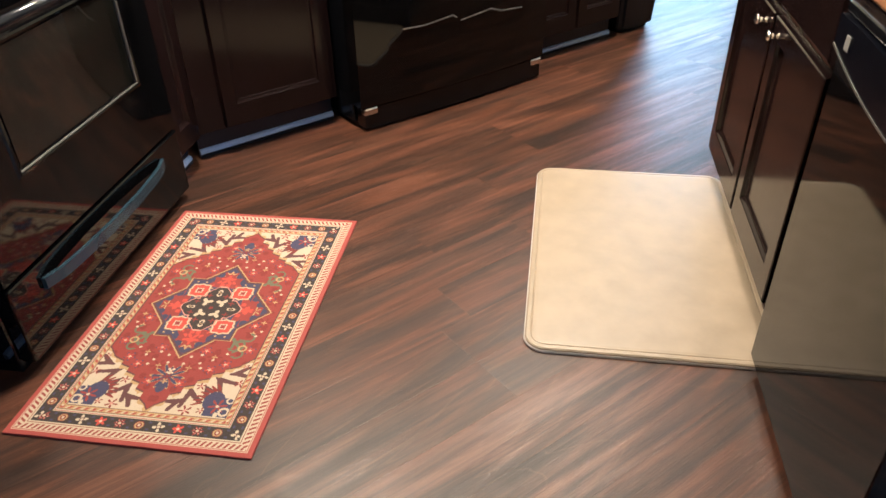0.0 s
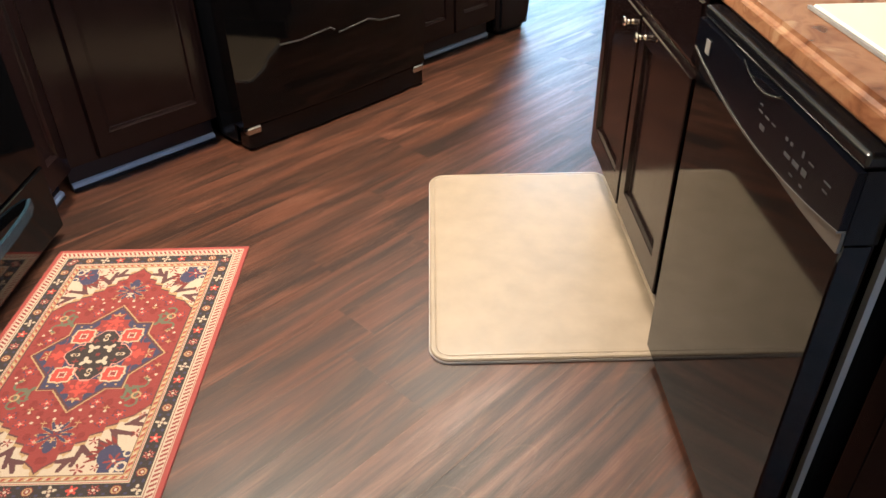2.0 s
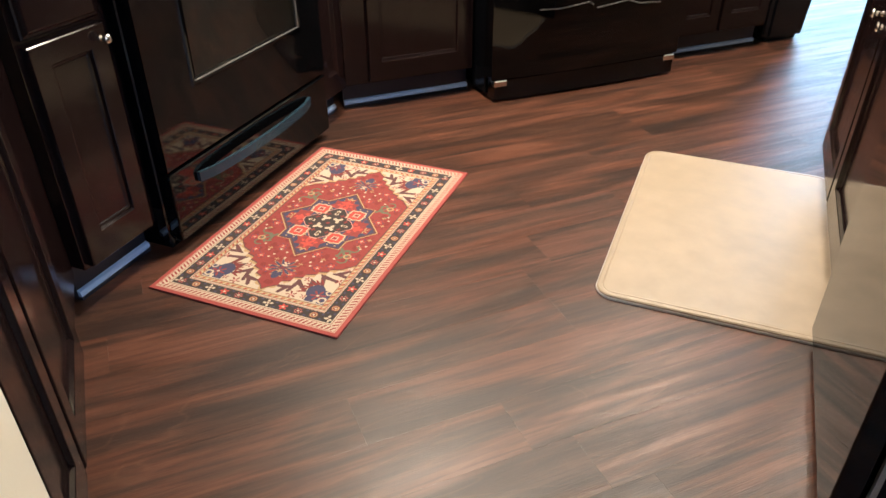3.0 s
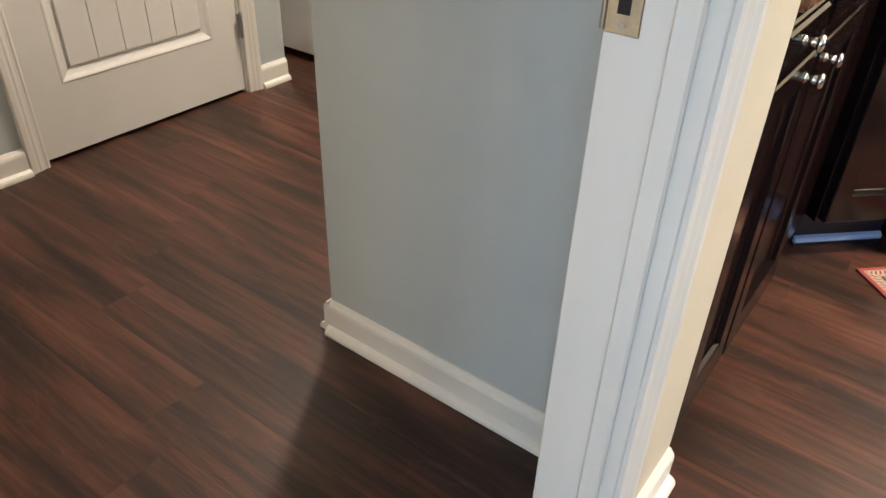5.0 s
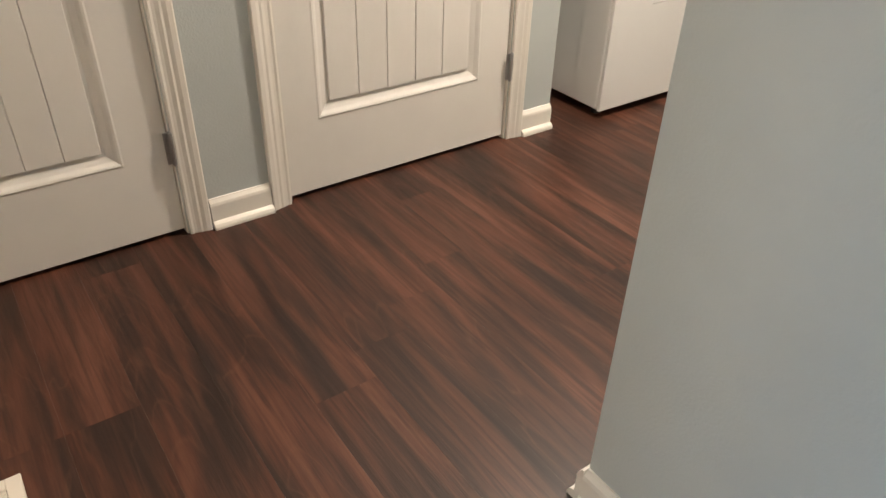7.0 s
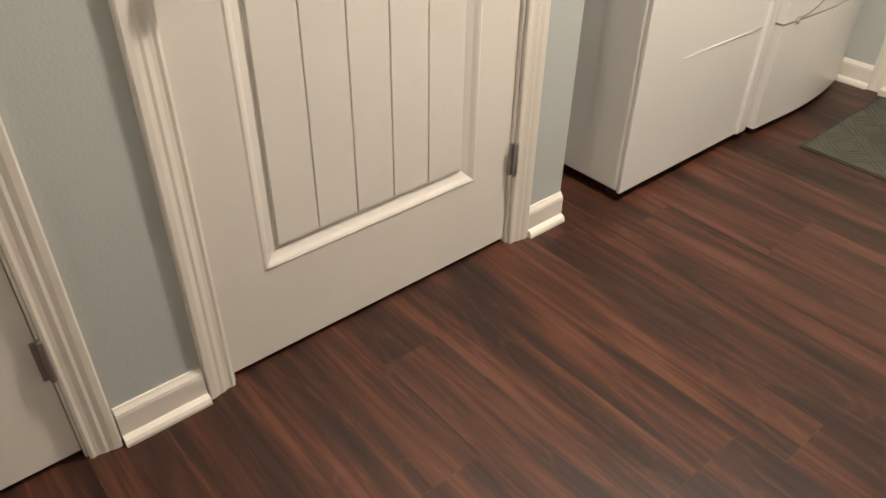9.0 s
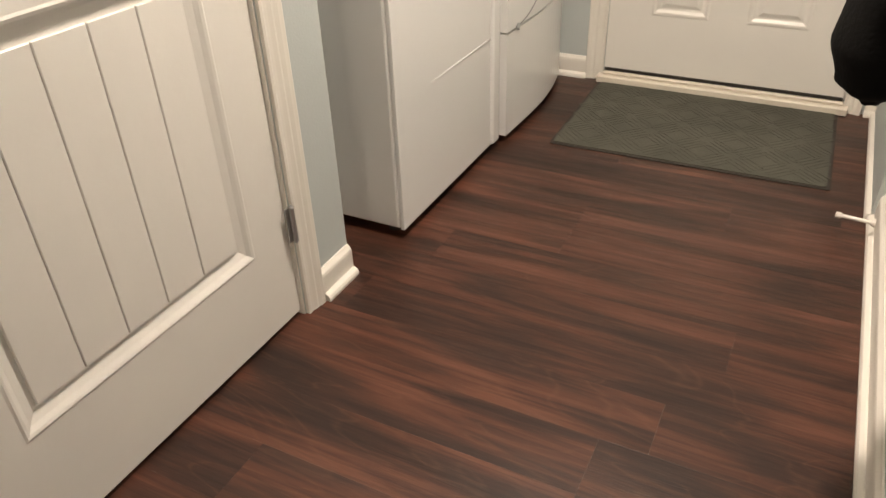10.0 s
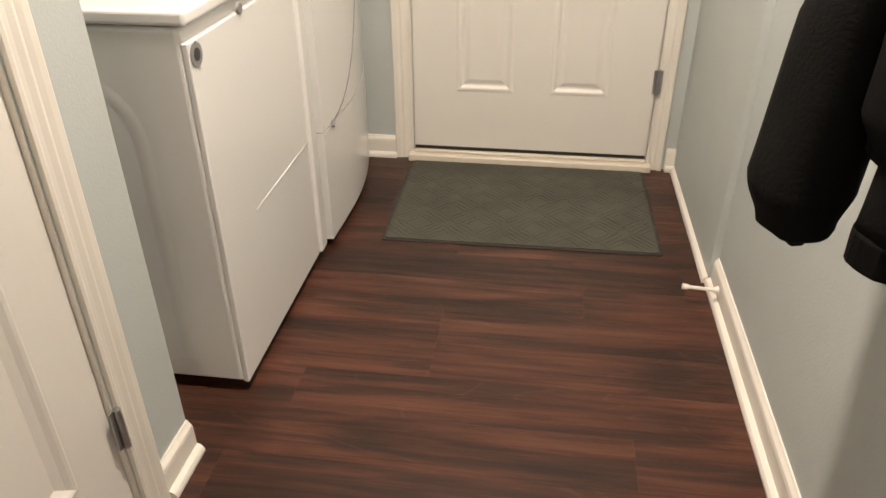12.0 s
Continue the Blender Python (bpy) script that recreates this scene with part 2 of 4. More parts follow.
def tube(bm, p0, p1, r0, r1=None, sides=12):
    p0, p1 = Vector(p0), Vector(p1)
    d = p1 - p0
    m = Matrix.Translation((p0 + p1) / 2) @ d.to_track_quat("Z", "Y").to_matrix().to_4x4()
    bmesh.ops.create_cone(bm, cap_ends=True, segments=sides, radius1=r0, radius2=r0 if r1 is None else r1, depth=d.length, matrix=m)
    return bm


def ball(bm, c, r, scale=(1, 1, 1)):
    bmesh.ops.create_uvsphere(bm, u_segments=14, v_segments=8, radius=r, matrix=Matrix.Translation(c) @ Matrix.Diagonal((*scale, 1)))
    return bm


def finish(name, bm, mat, smooth=False):
    me = bpy.data.meshes.new(name)
    bmesh.ops.recalc_face_normals(bm, faces=bm.faces)
    bm.to_mesh(me)
    bm.free()
    me.materials.append(mat)
    if smooth:
        for p in me.polygons:
            p.use_smooth = True
    return me


def part(name, bm, mat, parent, label="", smooth=False):
    ob = new(name, finish(name, bm, mat, smooth))
    ob.parent = parent
    return tagged(ob, label)


def thing(name, m, label, category, group=""):
    ob = new(name)
    ob.empty_display_size = 0.1
    ob.matrix_world = m
    return tagged(ob, label, category, group)


def structure(name, bm, mat, label="", parent=None):
    ob = new(name, finish(name, bm, mat))
    ob.parent = parent
    return tagged(ob, label, kind="structure")


BASE_PROFILE = [(0, 0), (0.030, 0), (0.030, 0.008), (0.026, 0.016), (0.018, 0.021), (0.014, 0.022), (0.014, 0.070), (0.012, 0.078), (0.006, 0.086), (0.004, 0.090), (0, 0.090)]
SHOE_PROFILE = BASE_PROFILE[:6] + [(0, 0.022)]


def run_profile(name, profile, p0, p1, out, mat=TRIM, label=""):
    """A moulding of that profile (out from the wall, up) along the floor line p0 to p1; out: the way it faces."""
    p0, p1, o = Vector((*p0, 0)), Vector((*p1, 0)), Vector((*out, 0)).normalized()
    bm = bmesh.new()
    a = [bm.verts.new(p0 + o * d + Vector((0, 0, h))) for d, h in profile]
    b = [bm.verts.new(p1 + o * d + Vector((0, 0, h))) for d, h in profile]
    n = len(profile)
    bm.faces.new(a)
    bm.faces.new(b[::-1])
    for i in range(n):
        bm.faces.new((a[i], b[i], b[(i + 1) % n], a[(i + 1) % n]))
    return structure(name, bm, mat, label)


CASING = [(0.0, 0.0), (0.0, 0.009), (0.006, 0.011), (0.012, 0.009), (0.020, 0.010), (0.030, 0.014), (0.036, 0.013), (0.046, 0.017), (0.058, 0.018), (0.062, 0.016), (0.062, 0.0)]


def casing_vertical(name, origin, across, out, height=2.07, parent=None, width=0.062):
    """An upright door casing: origin is its inner lower corner at the opening."""
    o, a, u = Vector((*origin, 0)), Vector((*across, 0)), Vector((*out, 0))
    k = width / 0.062
    bm = bmesh.new()
    lo = [bm.verts.new(o + a * s * k + u * d) for s, d in CASING]
    hi = [bm.verts.new(o + a * s * k + u * d + Vector((0, 0, height + s))) for s, d in CASING]
    n = len(CASING)
    bm.faces.new(lo)
    bm.faces.new(hi[::-1])
    for i in range(n):
        bm.faces.new((lo[i], hi[i], hi[(i + 1) % n], lo[(i + 1) % n]))
    return part(name, bm, TRIM, parent)


# ---- the large structure ----
H = 2.44
S2 = math.sqrt(0.5)


def uv(u, v, z=0.0, turn=45):
    """A pose in the slanted galley: u along it, v across it."""
    return pose((u - v) * S2, (u + v) * S2, z, 0, 0, turn)


structure("subfloor", boxes((-1.0, 8.1, -3.6, 5.3, -0.12, -0.006)), DARK_GAP, "dark subfloor under the planks")
structure("ceiling", boxes((-1.0, 8.1, -3.6, 5.3, H, H + 0.1)), CEILING, "flat white painted ceiling")

D1Y, D2Y = (-1.075, -0.305), (0.012, 0.845)
HEAD = 2.06
structure("wall_west", boxes((-0.115, 0, -3.5, D1Y[0], 0, H), (-0.115, 0, D1Y[0], D1Y[1], HEAD, H), (-0.115, 0, D1Y[1], D2Y[0], 0, H),
                             (-0.115, 0, D2Y[0], D2Y[1], HEAD, H), (-0.115, 0, D2Y[1], 1.05, 0, H)), WALL_BLUE, "grey-blue painted hall wall with two closed doors")
structure("alcove_wall", boxes((-0.95, -0.115, 0.935, 1.05, 0, H), (-1.0, -0.86, 1.05, 2.72, 0, H)), WALL_BLUE, "grey-blue laundry alcove wall")
structure("closet_wall", boxes((-0.95, -0.90, -3.5, 0.935, 0, H)), WALL_BLUE)
EX = (0.222, 1.150)
structure("wall_north", boxes((-1.0, EX[0], 2.72, 2.86, 0, H), (EX[0], EX[1], 2.72, 2.86, 2.07, H), (EX[1], 1.39, 2.72, 2.86, 0, H)), WALL_BLUE, "grey-blue end wall round the back door")
structure("wall_east_hall", boxes((1.284, 1.39, 0.115, 2.72, 0, H)), WALL_BLUE, "grey-blue hall wall where the coats hang")
structure("wall_bumpout", boxes((1.262, 1.2835, 1.90, 2.72, 0, H)), WALL_BLUE, "shallow proud section of the hall wall")
structure("wall_return", boxes((1.284, 1.966, 0.0, 0.112, 0, H)), WALL_BLUE, "grey-blue wall beside the kitchen doorway")
JY, JS = -0.232, -1.07
structure("wall_doorway", boxes((1.968, 2.085, JY + 0.018, 0.073, 0, H), (1.968, 2.085, JS - 0.018, JY + 0.018, 2.085, H), (1.968, 2.085, -3.5, JS - 0.018, 0, H)), WALL_CREAM, "cream painted wall with the kitchen doorway")
structure("kitchen_wall_west", boxes((1.392, 1.47, 0.115, 2.72, 0, H)), WALL_CREAM)
structure("kitchen_wall_north", boxes((1.392, 6.2, 2.72, 2.86, 0, H)), WALL_CREAM, "cream kitchen wall behind the refrigerator")
structure("far_wall", boxes((6.2, 8.1, 5.2, 5.3, 0, H), (6.1, 6.2, 2.86, 5.3, 0, H)), WALL_CREAM)
structure("wall_east", boxes((7.95, 8.08, -3.5, 2.9, 0, H), (7.95, 8.08, 2.9, 4.95, 2.07, H), (7.95, 8.08, 4.95, 5.2, 0, H)), WALL_CREAM, "cream wall with a glazed patio door")
structure("wall_south", boxes((-0.95, 2.3, -3.6, -3.5, 0, H), (2.3, 4.1, -3.6, -3.5, 0, 0.85), (2.3, 4.1, -3.6, -3.5, 2.05, H), (4.1, 8.1, -3.6, -3.5, 0, H)), WALL_CREAM)
structure("ground", boxes((-40, 60, -60, 60, -0.5, -0.3)), GROUND, "green garden ground outside")


def framed_window(name, m, w, h, label):
    root = tagged(new(name), label, kind="structure")
    root.matrix_world = m
    part("window_frame", boxes((0, w, -0.03, 0.03, 0, 0.05), (0, w, -0.03, 0.03, h - 0.05, h), (0, 0.05, -0.03, 0.03, 0.05, h - 0.05), (w - 0.05, w, -0.03, 0.03, 0.05, h - 0.05),
                               (w / 2 - 0.03, w / 2 + 0.03, -0.03, 0.03, 0.05, h - 0.05)), TRIM, root)
    for a, b in ((0.05, w / 2 - 0.03), (w / 2 + 0.03, w - 0.05)):
        pane = part("pane", boxes((a, b, -0.004, 0.004, 0.05, h - 0.05)), GLASS, root)
        pane.visible_shadow = False
    return root


framed_window("patio_door", pose(8.01, 2.9, 0.0, 0, 0, 90), 2.05, 2.07, "white framed sliding patio door with clear glass")
framed_window("window_1", pose(2.3, -3.55, 0.85), 1.8, 1.2, "white framed kitchen window")

for a, b, o in (((0, D1Y[1] + 0.068), (0, D2Y[0] - 0.066), (1, 0)), ((0, D2Y[1] + 0.066), (0, 1.05), (1, 0)), ((0, -3.5), (0, D1Y[0] - 0.066), (1, 0)),
                ((1.284, 0.0), (1.966, 0.0), (0, -1)), ((1.284, -0.014), (1.284, 1.90), (-1, 0)), ((-0.86, 2.72), (EX[0] - 0.075, 2.72), (0, -1)),
                ((EX[1] + 0.075, 2.72), (1.262, 2.72), (0, -1)), ((2.085, JY + 0.066), (2.085, 0.073), (1, 0)), ((2.085, -3.5), (2.085, JS - 0.08), (1, 0)),
                ((1.966, -3.5), (1.966, JS - 0.08), (-1, 0)), ((5.7, 2.72), (6.2, 2.72), (0, -1)), ((-0.03, 1.05), (-0.86, 1.05), (0, 1))):
    run_profile("baseboard", BASE_PROFILE, a, b, o, label="glossy white baseboard with shoe moulding")
run_profile("baseboard", [(-0.014 + d, h) for d, h in SHOE_PROFILE], (1.262, 1.90), (1.262, 2.70), (-1, 0), label="white shoe moulding under the proud wall section")


# ---- doors of the hall ----
def rings(bm, x0, x1, z0, z1, steps, fill=True, sill=0.0):
    """Nested rectangles, each (inset, depth), joined into one relief facing -y."""
    loops = []
    for inset, y in steps:
        low = z0 + inset + (sill if inset > 0.02 else 0.0)
        loops.append([bm.verts.new(p) for p in ((x0 + inset, y, low), (x1 - inset, y, low), (x1 - inset, y, z1 - inset), (x0 + inset, y, z1 - inset))])
    for a, b in zip(loops, loops[1:]):
        for i in range(4):
            bm.faces.new((a[i], a[(i + 1) % 4], b[(i + 1) % 4], b[i]))
    if fill:
        bm.faces.new(loops[-1])
    return loops


def slab_with_panels(bm, w, h, thick, panels, steps):
    """A door leaf with its front at y=0 and true openings in it, filled by recessed reliefs."""
    xs = sorted({0, w, *[p[0] for p in panels], *[p[1] for p in panels]})
    zs = sorted({0, h, *[p[2] for p in panels], *[p[3] for p in panels]})
    for xa, xb in zip(xs, xs[1:]):
        for za, zb in zip(zs, zs[1:]):
            if not any(p[0] <= xa and xb <= p[1] and p[2] <= za and zb <= p[3] for p in panels):
                bm.faces.new([bm.verts.new(q) for q in ((xa, 0, za), (xb, 0, za), (xb, 0, zb), (xa, 0, zb))])
    for p in panels:
        rings(bm, *p, steps)
    c = [[bm.verts.new((x, y, z)) for x, z in ((0, 0), (w, 0), (w, h), (0, h))] for y in (0, thick)]
    for i in range(4):
        bm.faces.new((c[0][i], c[0][(i + 1) % 4], c[1][(i + 1) % 4], c[1][i]))
    bm.faces.new(c[1])
    bmesh.ops.remove_doubles(bm, verts=bm.verts, dist=0.0002)
    return bm


def hinge(parent, x, z):
    h = part("hinge", tube(boxes((x - 0.016, x + 0.016, -0.003, 0.0, z - 0.045, z + 0.045)), (x, -0.008, z - 0.046), (x, -0.008, z + 0.046), 0.0065), STEEL, parent, "worn steel hinge")
    part("pin", tube(tube(bmesh.new(), (x, -0.008, z + 0.046), (x, -0.008, z + 0.051), 0.005, 0.003), (x, -0.008, z - 0.051), (x, -0.008, z - 0.046), 0.003, 0.005), STEEL, h)
    return h


def door_knob(parent, x, z):
    k = part("door_knob", tube(tube(bmesh.new(), (x, 0, z), (x, -0.008, z), 0.032, sides=24), (x, -0.008, z), (x, -0.045, z), 0.011, sides=16), BRASS, parent)
    part("knob_ball", ball(bmesh.new(), (x, -0.058, z), 0.027, (1, 0.75, 1)), BRASS, k, smooth=True)
    return k


def hall_door(name, y0, y1, label):
    """A door in the west wall, its face to the east; local x runs north."""
    w = y1 - y0
    root = tagged(new(name), label, "door", kind="structure")
    root.matrix_world = pose(0, y0, 0, 0, 0, 90)
    leaf_w = w - 0.012
    bm = bmesh.new()
    low, high = (0.108, leaf_w - 0.118, 0.228, 0.872), (0.108, leaf_w - 0.118, 1.005, 1.92)
    slab_with_panels(bm, leaf_w, 2.035, 0.035, [low, high], [(0, 0), (0.005, -0.002), (0.011, 0.000), (0.020, 0.006), (0.036, 0.0125), (0.044, 0.0130)])
    bmesh.ops.translate(bm, vec=(0.006, 0.012, 0.014), verts=bm.verts)
    leaf = part("door_leaf", bm, DOOR_PAINT, root)
    for p in (low, high):
        a, b = p[0] + 0.044, p[1] - 0.044
        n = 5
        for i in range(n):
            xa, xb = a + (b - a) * i / n, a + (b - a) * (i + 1) / n
            part("plank", boxes((xa + 0.007, xb + 0.005, 0.0180, 0.0250, p[2] + 0.060, p[3] - 0.032), bevel=0.0018), DOOR_PAINT, leaf)
    for z in (0.27, 1.1, 1.85):
        hinge(root, w - 0.002, z)
    door_knob(leaf, 0.07, 0.95)
    part("jamb", boxes((-0.0005, 0.004, 0.002, 0.11, 0, 2.055), (w - 0.004, w + 0.0005, 0.002, 0.11, 0, 2.055), (0.004, w - 0.004, 0.002, 0.11, 2.05, 2.055)), TRIM, root)
    # Near-black sheet added behind the leaf so the gap below looks shaded.
    part("backing", boxes((0.004, w - 0.004, 0.062, 0.066, 0, 2.05)), DARK_GAP, root, "dark sheet behind the leaf for the shade under the door")
    casing_vertical("casing", (-0.002, 0.0), (-1, 0), (0, -1), parent=root)
    casing_vertical("casing", (w + 0.002, 0.0), (1, 0), (0, -1), parent=root)
    part("casing", boxes((-0.002, w + 0.002, -0.016, 0.0, 2.062, 2.124)), TRIM, root)
    return root


hall_door("door_1", *D1Y, "closed white two-panel plank-style door beside a grey-blue strip of wall")
hall_door("door_2", *D2Y, "closed white two-panel plank-style door with a worn steel hinge")

# the back door
root = tagged(new("door_3"), "closed white back door with embossed panels above a pale threshold", "door", kind="structure")
root.matrix_world = pose(EX[0], 2.70, 0)
W3 = EX[1] - EX[0]
leafw = W3 - 0.012
bm = bmesh.new()
P3 = [(0.168, 0.388, 0.232, 0.80), (0.526, 0.746, 0.232, 0.80), (0.168, 0.388, 0.95, 1.80), (0.526, 0.746, 0.95, 1.80)]
slab_with_panels(bm, leafw, 1.985, 0.045, P3, [(0, 0), (0.008, -0.003), (0.016, -0.0025), (0.026, 0.004), (0.034, 0.0045), (0.05, -0.001), (0.056, -0.001)])
bmesh.ops.translate(bm, vec=(0.006, 0.0, 0.062), verts=bm.verts)
leaf = part("door_leaf", bm, DOOR_PAINT, root)
part("door_sweep", boxes((0.006, leafw + 0.006, 0.004, 0.04, 0.047, 0.061)), RUBBER, root, "dark rubber door sweep")
part("threshold", boxes((-0.02, W3 + 0.02, -0.03, 0.15, 0.0, 0.03), (0.0, W3, -0.005, 0.15, 0.030, 0.044), bevel=0.004), THRESHOLD, root, "cream painted threshold")
for z in (0.36, 1.05, 1.8):
    hinge(root, W3 + 0.0, z)
door_knob(leaf, 0.07, 0.97)
casing_vertical("casing", (-0.002, 0.02), (-1, 0), (0, -1), parent=root, width=0.075)
casing_vertical("casing", (W3 + 0.002, 0.02), (1, 0), (0, -1), parent=root, width=0.062)
part("casing", boxes((-0.002, W3 + 0.002, 0.004, 0.02, 2.062, 2.137)), TRIM, root)
part("jamb", boxes((-0.0005, 0.004, 0.021, 0.15, 0.045, 2.055), (W3 - 0.004, W3 + 0.0005, 0.021, 0.15, 0.045, 2.055), (0.004, W3 - 0.004, 0.021, 0.15, 2.05, 2.055)), TRIM, root)

# the kitchen doorway
root = tagged(new("doorway"), "white painted open doorway with a brass strike plate", "doorway", kind="structure")
root.matrix_world = pose(0, 0, 0)
part("jamb", boxes((1.963, 2.089, JY, JY + 0.017, 0, 2.067), bevel=0.0015), TRIM, root)
part("jamb", boxes((1.963, 2.089, JS - 0.017, JS, 0, 2.067), bevel=0.0015), TRIM, root)
part("jamb", boxes((1.963, 2.089, JS - 0.017, JY + 0.017, 2.067, 2.084)), TRIM, root)
part("door_stop", boxes((2.038, 2.068, JY - 0.012, JY, 0, 2.055), bevel=0.003), TRIM, root)
part("door_stop", boxes((2.038, 2.068, JS, JS + 0.012, 0, 2.055), bevel=0.003), TRIM, root)
casing_vertical("casing", (2.087, JY + 0.005), (0, 1), (1, 0), parent=root, width=0.058)
casing_vertical("casing", (2.087, JS - 0.005), (0, -1), (1, 0), parent=root)
casing_vertical("casing", (1.966, JS - 0.005), (0, -1), (-1, 0), parent=root)
bm = boxes((1.9625, 2.004, JY - 0.0022, JY, 0.919, 0.979), bevel=0.001)
plate = part("strike_plate", bm, BRASS, root, "worn brass strike plate")
# Thin near-black patch on the plate, painted shade in place of a hole.
part("latch_hole_shade", boxes((1.977, 1.991, JY - 0.0028, JY - 0.0022, 0.940, 0.962)), DARK_GAP, plate)
part("lip", tube(bmesh.new(), (1.9625, JY - 0.001, 0.922), (1.9625, JY - 0.001, 0.976), 0.0035), BRASS, plate)
for z in (0.929, 0.972):
    part("screw", tube(bmesh.new(), (1.984, JY - 0.0035, z), (1.984, JY, z), 0.004), STEEL, plate)


# the kitchen door, standing open into the hall
root = tagged(new("door_4"), "open white plank-style door swung back beside the floor vent", "door", kind="structure")
root.matrix_world = pose(1.955, JS + 0.004, 0, 0, 0, 168.2)
LW = 0.795
bm = bmesh.new()
low, high = (0.108, LW - 0.108, 0.228, 0.872), (0.108, LW - 0.108, 1.005, 1.92)
STICK = [(0, 0), (0.005, -0.002), (0.011, 0.000), (0.020, 0.006), (0.036, 0.0125), (0.044, 0.0130)]
slab_with_panels(bm, LW, 2.035, 0.035, [low, high], STICK)
bmesh.ops.translate(bm, vec=(0.0, 0.0, 0.014), verts=bm.verts)
leaf = part("door_leaf", bm, DOOR_PAINT, root)
for p in (low, high):
    a, b = p[0] + 0.044, p[1] - 0.044
    for i in range(5):
        xa, xb = a + (b - a) * i / 5, a + (b - a) * (i + 1) / 5
        part("plank", boxes((xa + 0.001, xb - 0.001, 0.006, 0.013, p[2] + 0.060, p[3] - 0.032), bevel=0.0018), DOOR_PAINT, leaf)
door_knob(leaf, LW - 0.065, 0.95)


# ---- kitchen cabinets ----
FRONT = [(0, 0.0), (0, -0.017), (0.003, -0.020), (0.052, -0.020), (0.054, -0.0185), (0.0575, -0.0105), (0.063, -0.0095), (0.066, -0.0070)]
DRAWER = [(0, 0.0), (0, -0.010), (0.004, -0.013), (0.010, -0.014), (0.014, -0.019), (0.018, -0.020)]


def cabinet_knob(parent, x, z, y=-0.020):
    k = part("knob", tube(tube(bmesh.new(), (x, y, z), (x, y - 0.004, z), 0.009, 0.006), (x, y - 0.004, z), (x, y - 0.02, z), 0.005, 0.007), CHROME, parent, "satin nickel knob", smooth=True)
    part("knob_head", ball(bmesh.new(), (x, y - 0.024, z), 0.0125, (1, 0.55, 1)), CHROME, k, smooth=True)


def base_cabinet(m, w, depth, doors, drawers, label, strip=True, top=0.885, split=0.700):
    """Front at y=0 facing -y, x along it. doors: (x0, x1, knob x or None); drawers: (x0, x1, knob x or None)."""
    root = thing("base_cabinet", m, label, "kitchen cabinet", "base cabinets")
    part("body", boxes((0, w, 0.0, depth, 0.112, top)), ESPRESSO, root)
    part("toe_kick", boxes((0, w, 0.058, 0.075, 0.0, 0.112)), KICK, root, "dark recessed toe kick")
    if strip:
        # Pale upper band stands in for the sheen on a dark moulding.
        part("toe_moulding_sheen", prism(bmesh.new(), [(0.058, 0.011), (0.046, 0.011), (0.045, 0.018), (0.049, 0.026), (0.058, 0.030)], 0, 0.0, w), MOULDING_SHEEN, root, "toe kick moulding coloured pale blue for reflected window light")
        part("strip_base", prism(bmesh.new(), [(0.058, 0.0), (0.045, 0.0), (0.045, 0.0105), (0.058, 0.0105)], 0, 0.0, w), KICK, root, "dark lower part of the moulding, below its painted sheen")
    for a, b, k in doors:
        bm = bmesh.new()
        zt = split if drawers else 0.865
        rings(bm, a, b, 0.118, zt, FRONT, sill=0.030)
        d = part("door", bm, ESPRESSO, root)
        if k is not None:
            cabinet_knob(d, k, zt - 0.035)
    for a, b, k in drawers:
        bm = bmesh.new()
        rings(bm, a, b, split + 0.015, 0.868, DRAWER)
        d = part("drawer", bm, ESPRESSO, root)
        if k is not None:
            cabinet_knob(d, k, (split + 0.015 + 0.868) / 2)
    return root


base_cabinet(pose(2.062, 0.08, 0, 0, 0, 90), 0.978, 0.58, [(0.012, 0.252, 0.200), (0.270, 0.62, 0.322)], [(0.012, 0.252, 0.100), (0.270, 0.62, None)],
             "espresso stained base cabinet with drawers, doors and nickel knobs", split=0.785)
base_cabinet(uv(2.228, -0.728), 0.272, 0.55, [(0.015, 0.245, 0.225)], [(0.015, 0.245, None)], "narrow espresso stained cabinet beside the range")
base_cabinet(uv(3.432, -0.728), 0.228, 0.55, [(0.02, 0.205, None)], [], "narrow espresso stained cabinet in the corner by the range")
base_cabinet(pose(3.110, 2.075, 0), 0.575, 0.60, [(0.10, 0.55, None)], [], "espresso stained cabinet between corner and refrigerator")
base_cabinet(pose(4.745, 2.075, 0), 0.60, 0.60, [(0.02, 0.27, None), (0.29, 0.58, None)], [], "espresso stained cabinet beyond the refrigerator")
base_cabinet(uv(3.79, -2.565, 0, 225), 0.925, 0.58, [(0.03, 0.452, 0.395), (0.472, 0.905, 0.53)], [(0.03, 0.452, None), (0.472, 0.905, None)],
             "espresso stained sink cabinet with two doors and false drawers", strip=False)
base_cabinet(pose(3.372, -0.335, 0, 0, 0, -90), 0.95, 0.60, [(0.03, 0.46, None), (0.48, 0.92, None)], [(0.03, 0.46, None), (0.48, 0.92, None)],
             "espresso stained peninsula cabinet next to the dishwasher", strip=False)


def countertop(points, z0, z1, label):
    root = thing("countertop", pose(points[0][0], points[0][1], z0), label, "countertop")
    o = points[0]
    bm = prism(bmesh.new(), [(x - o[0], y - o[1]) for x, y in points], 2, 0.0, z1 - z0)
    bmesh.ops.bevel(bm, geom=list(bm.edges), offset=0.012, segments=3, affect="EDGES")
    part("slab", bm, LAMINATE, root)
    return root


def xy(u, v):
    return ((u - v) * S2, (u + v) * S2)


countertop([xy(3.82, -2.528), xy(2.04, -2.528), (3.21, -1.32), (4.02, -1.32), (4.02, -0.55), xy(3.82, -3.2)], 0.892, 0.936, "orange-brown marbled laminate countertop over the dishwasher")
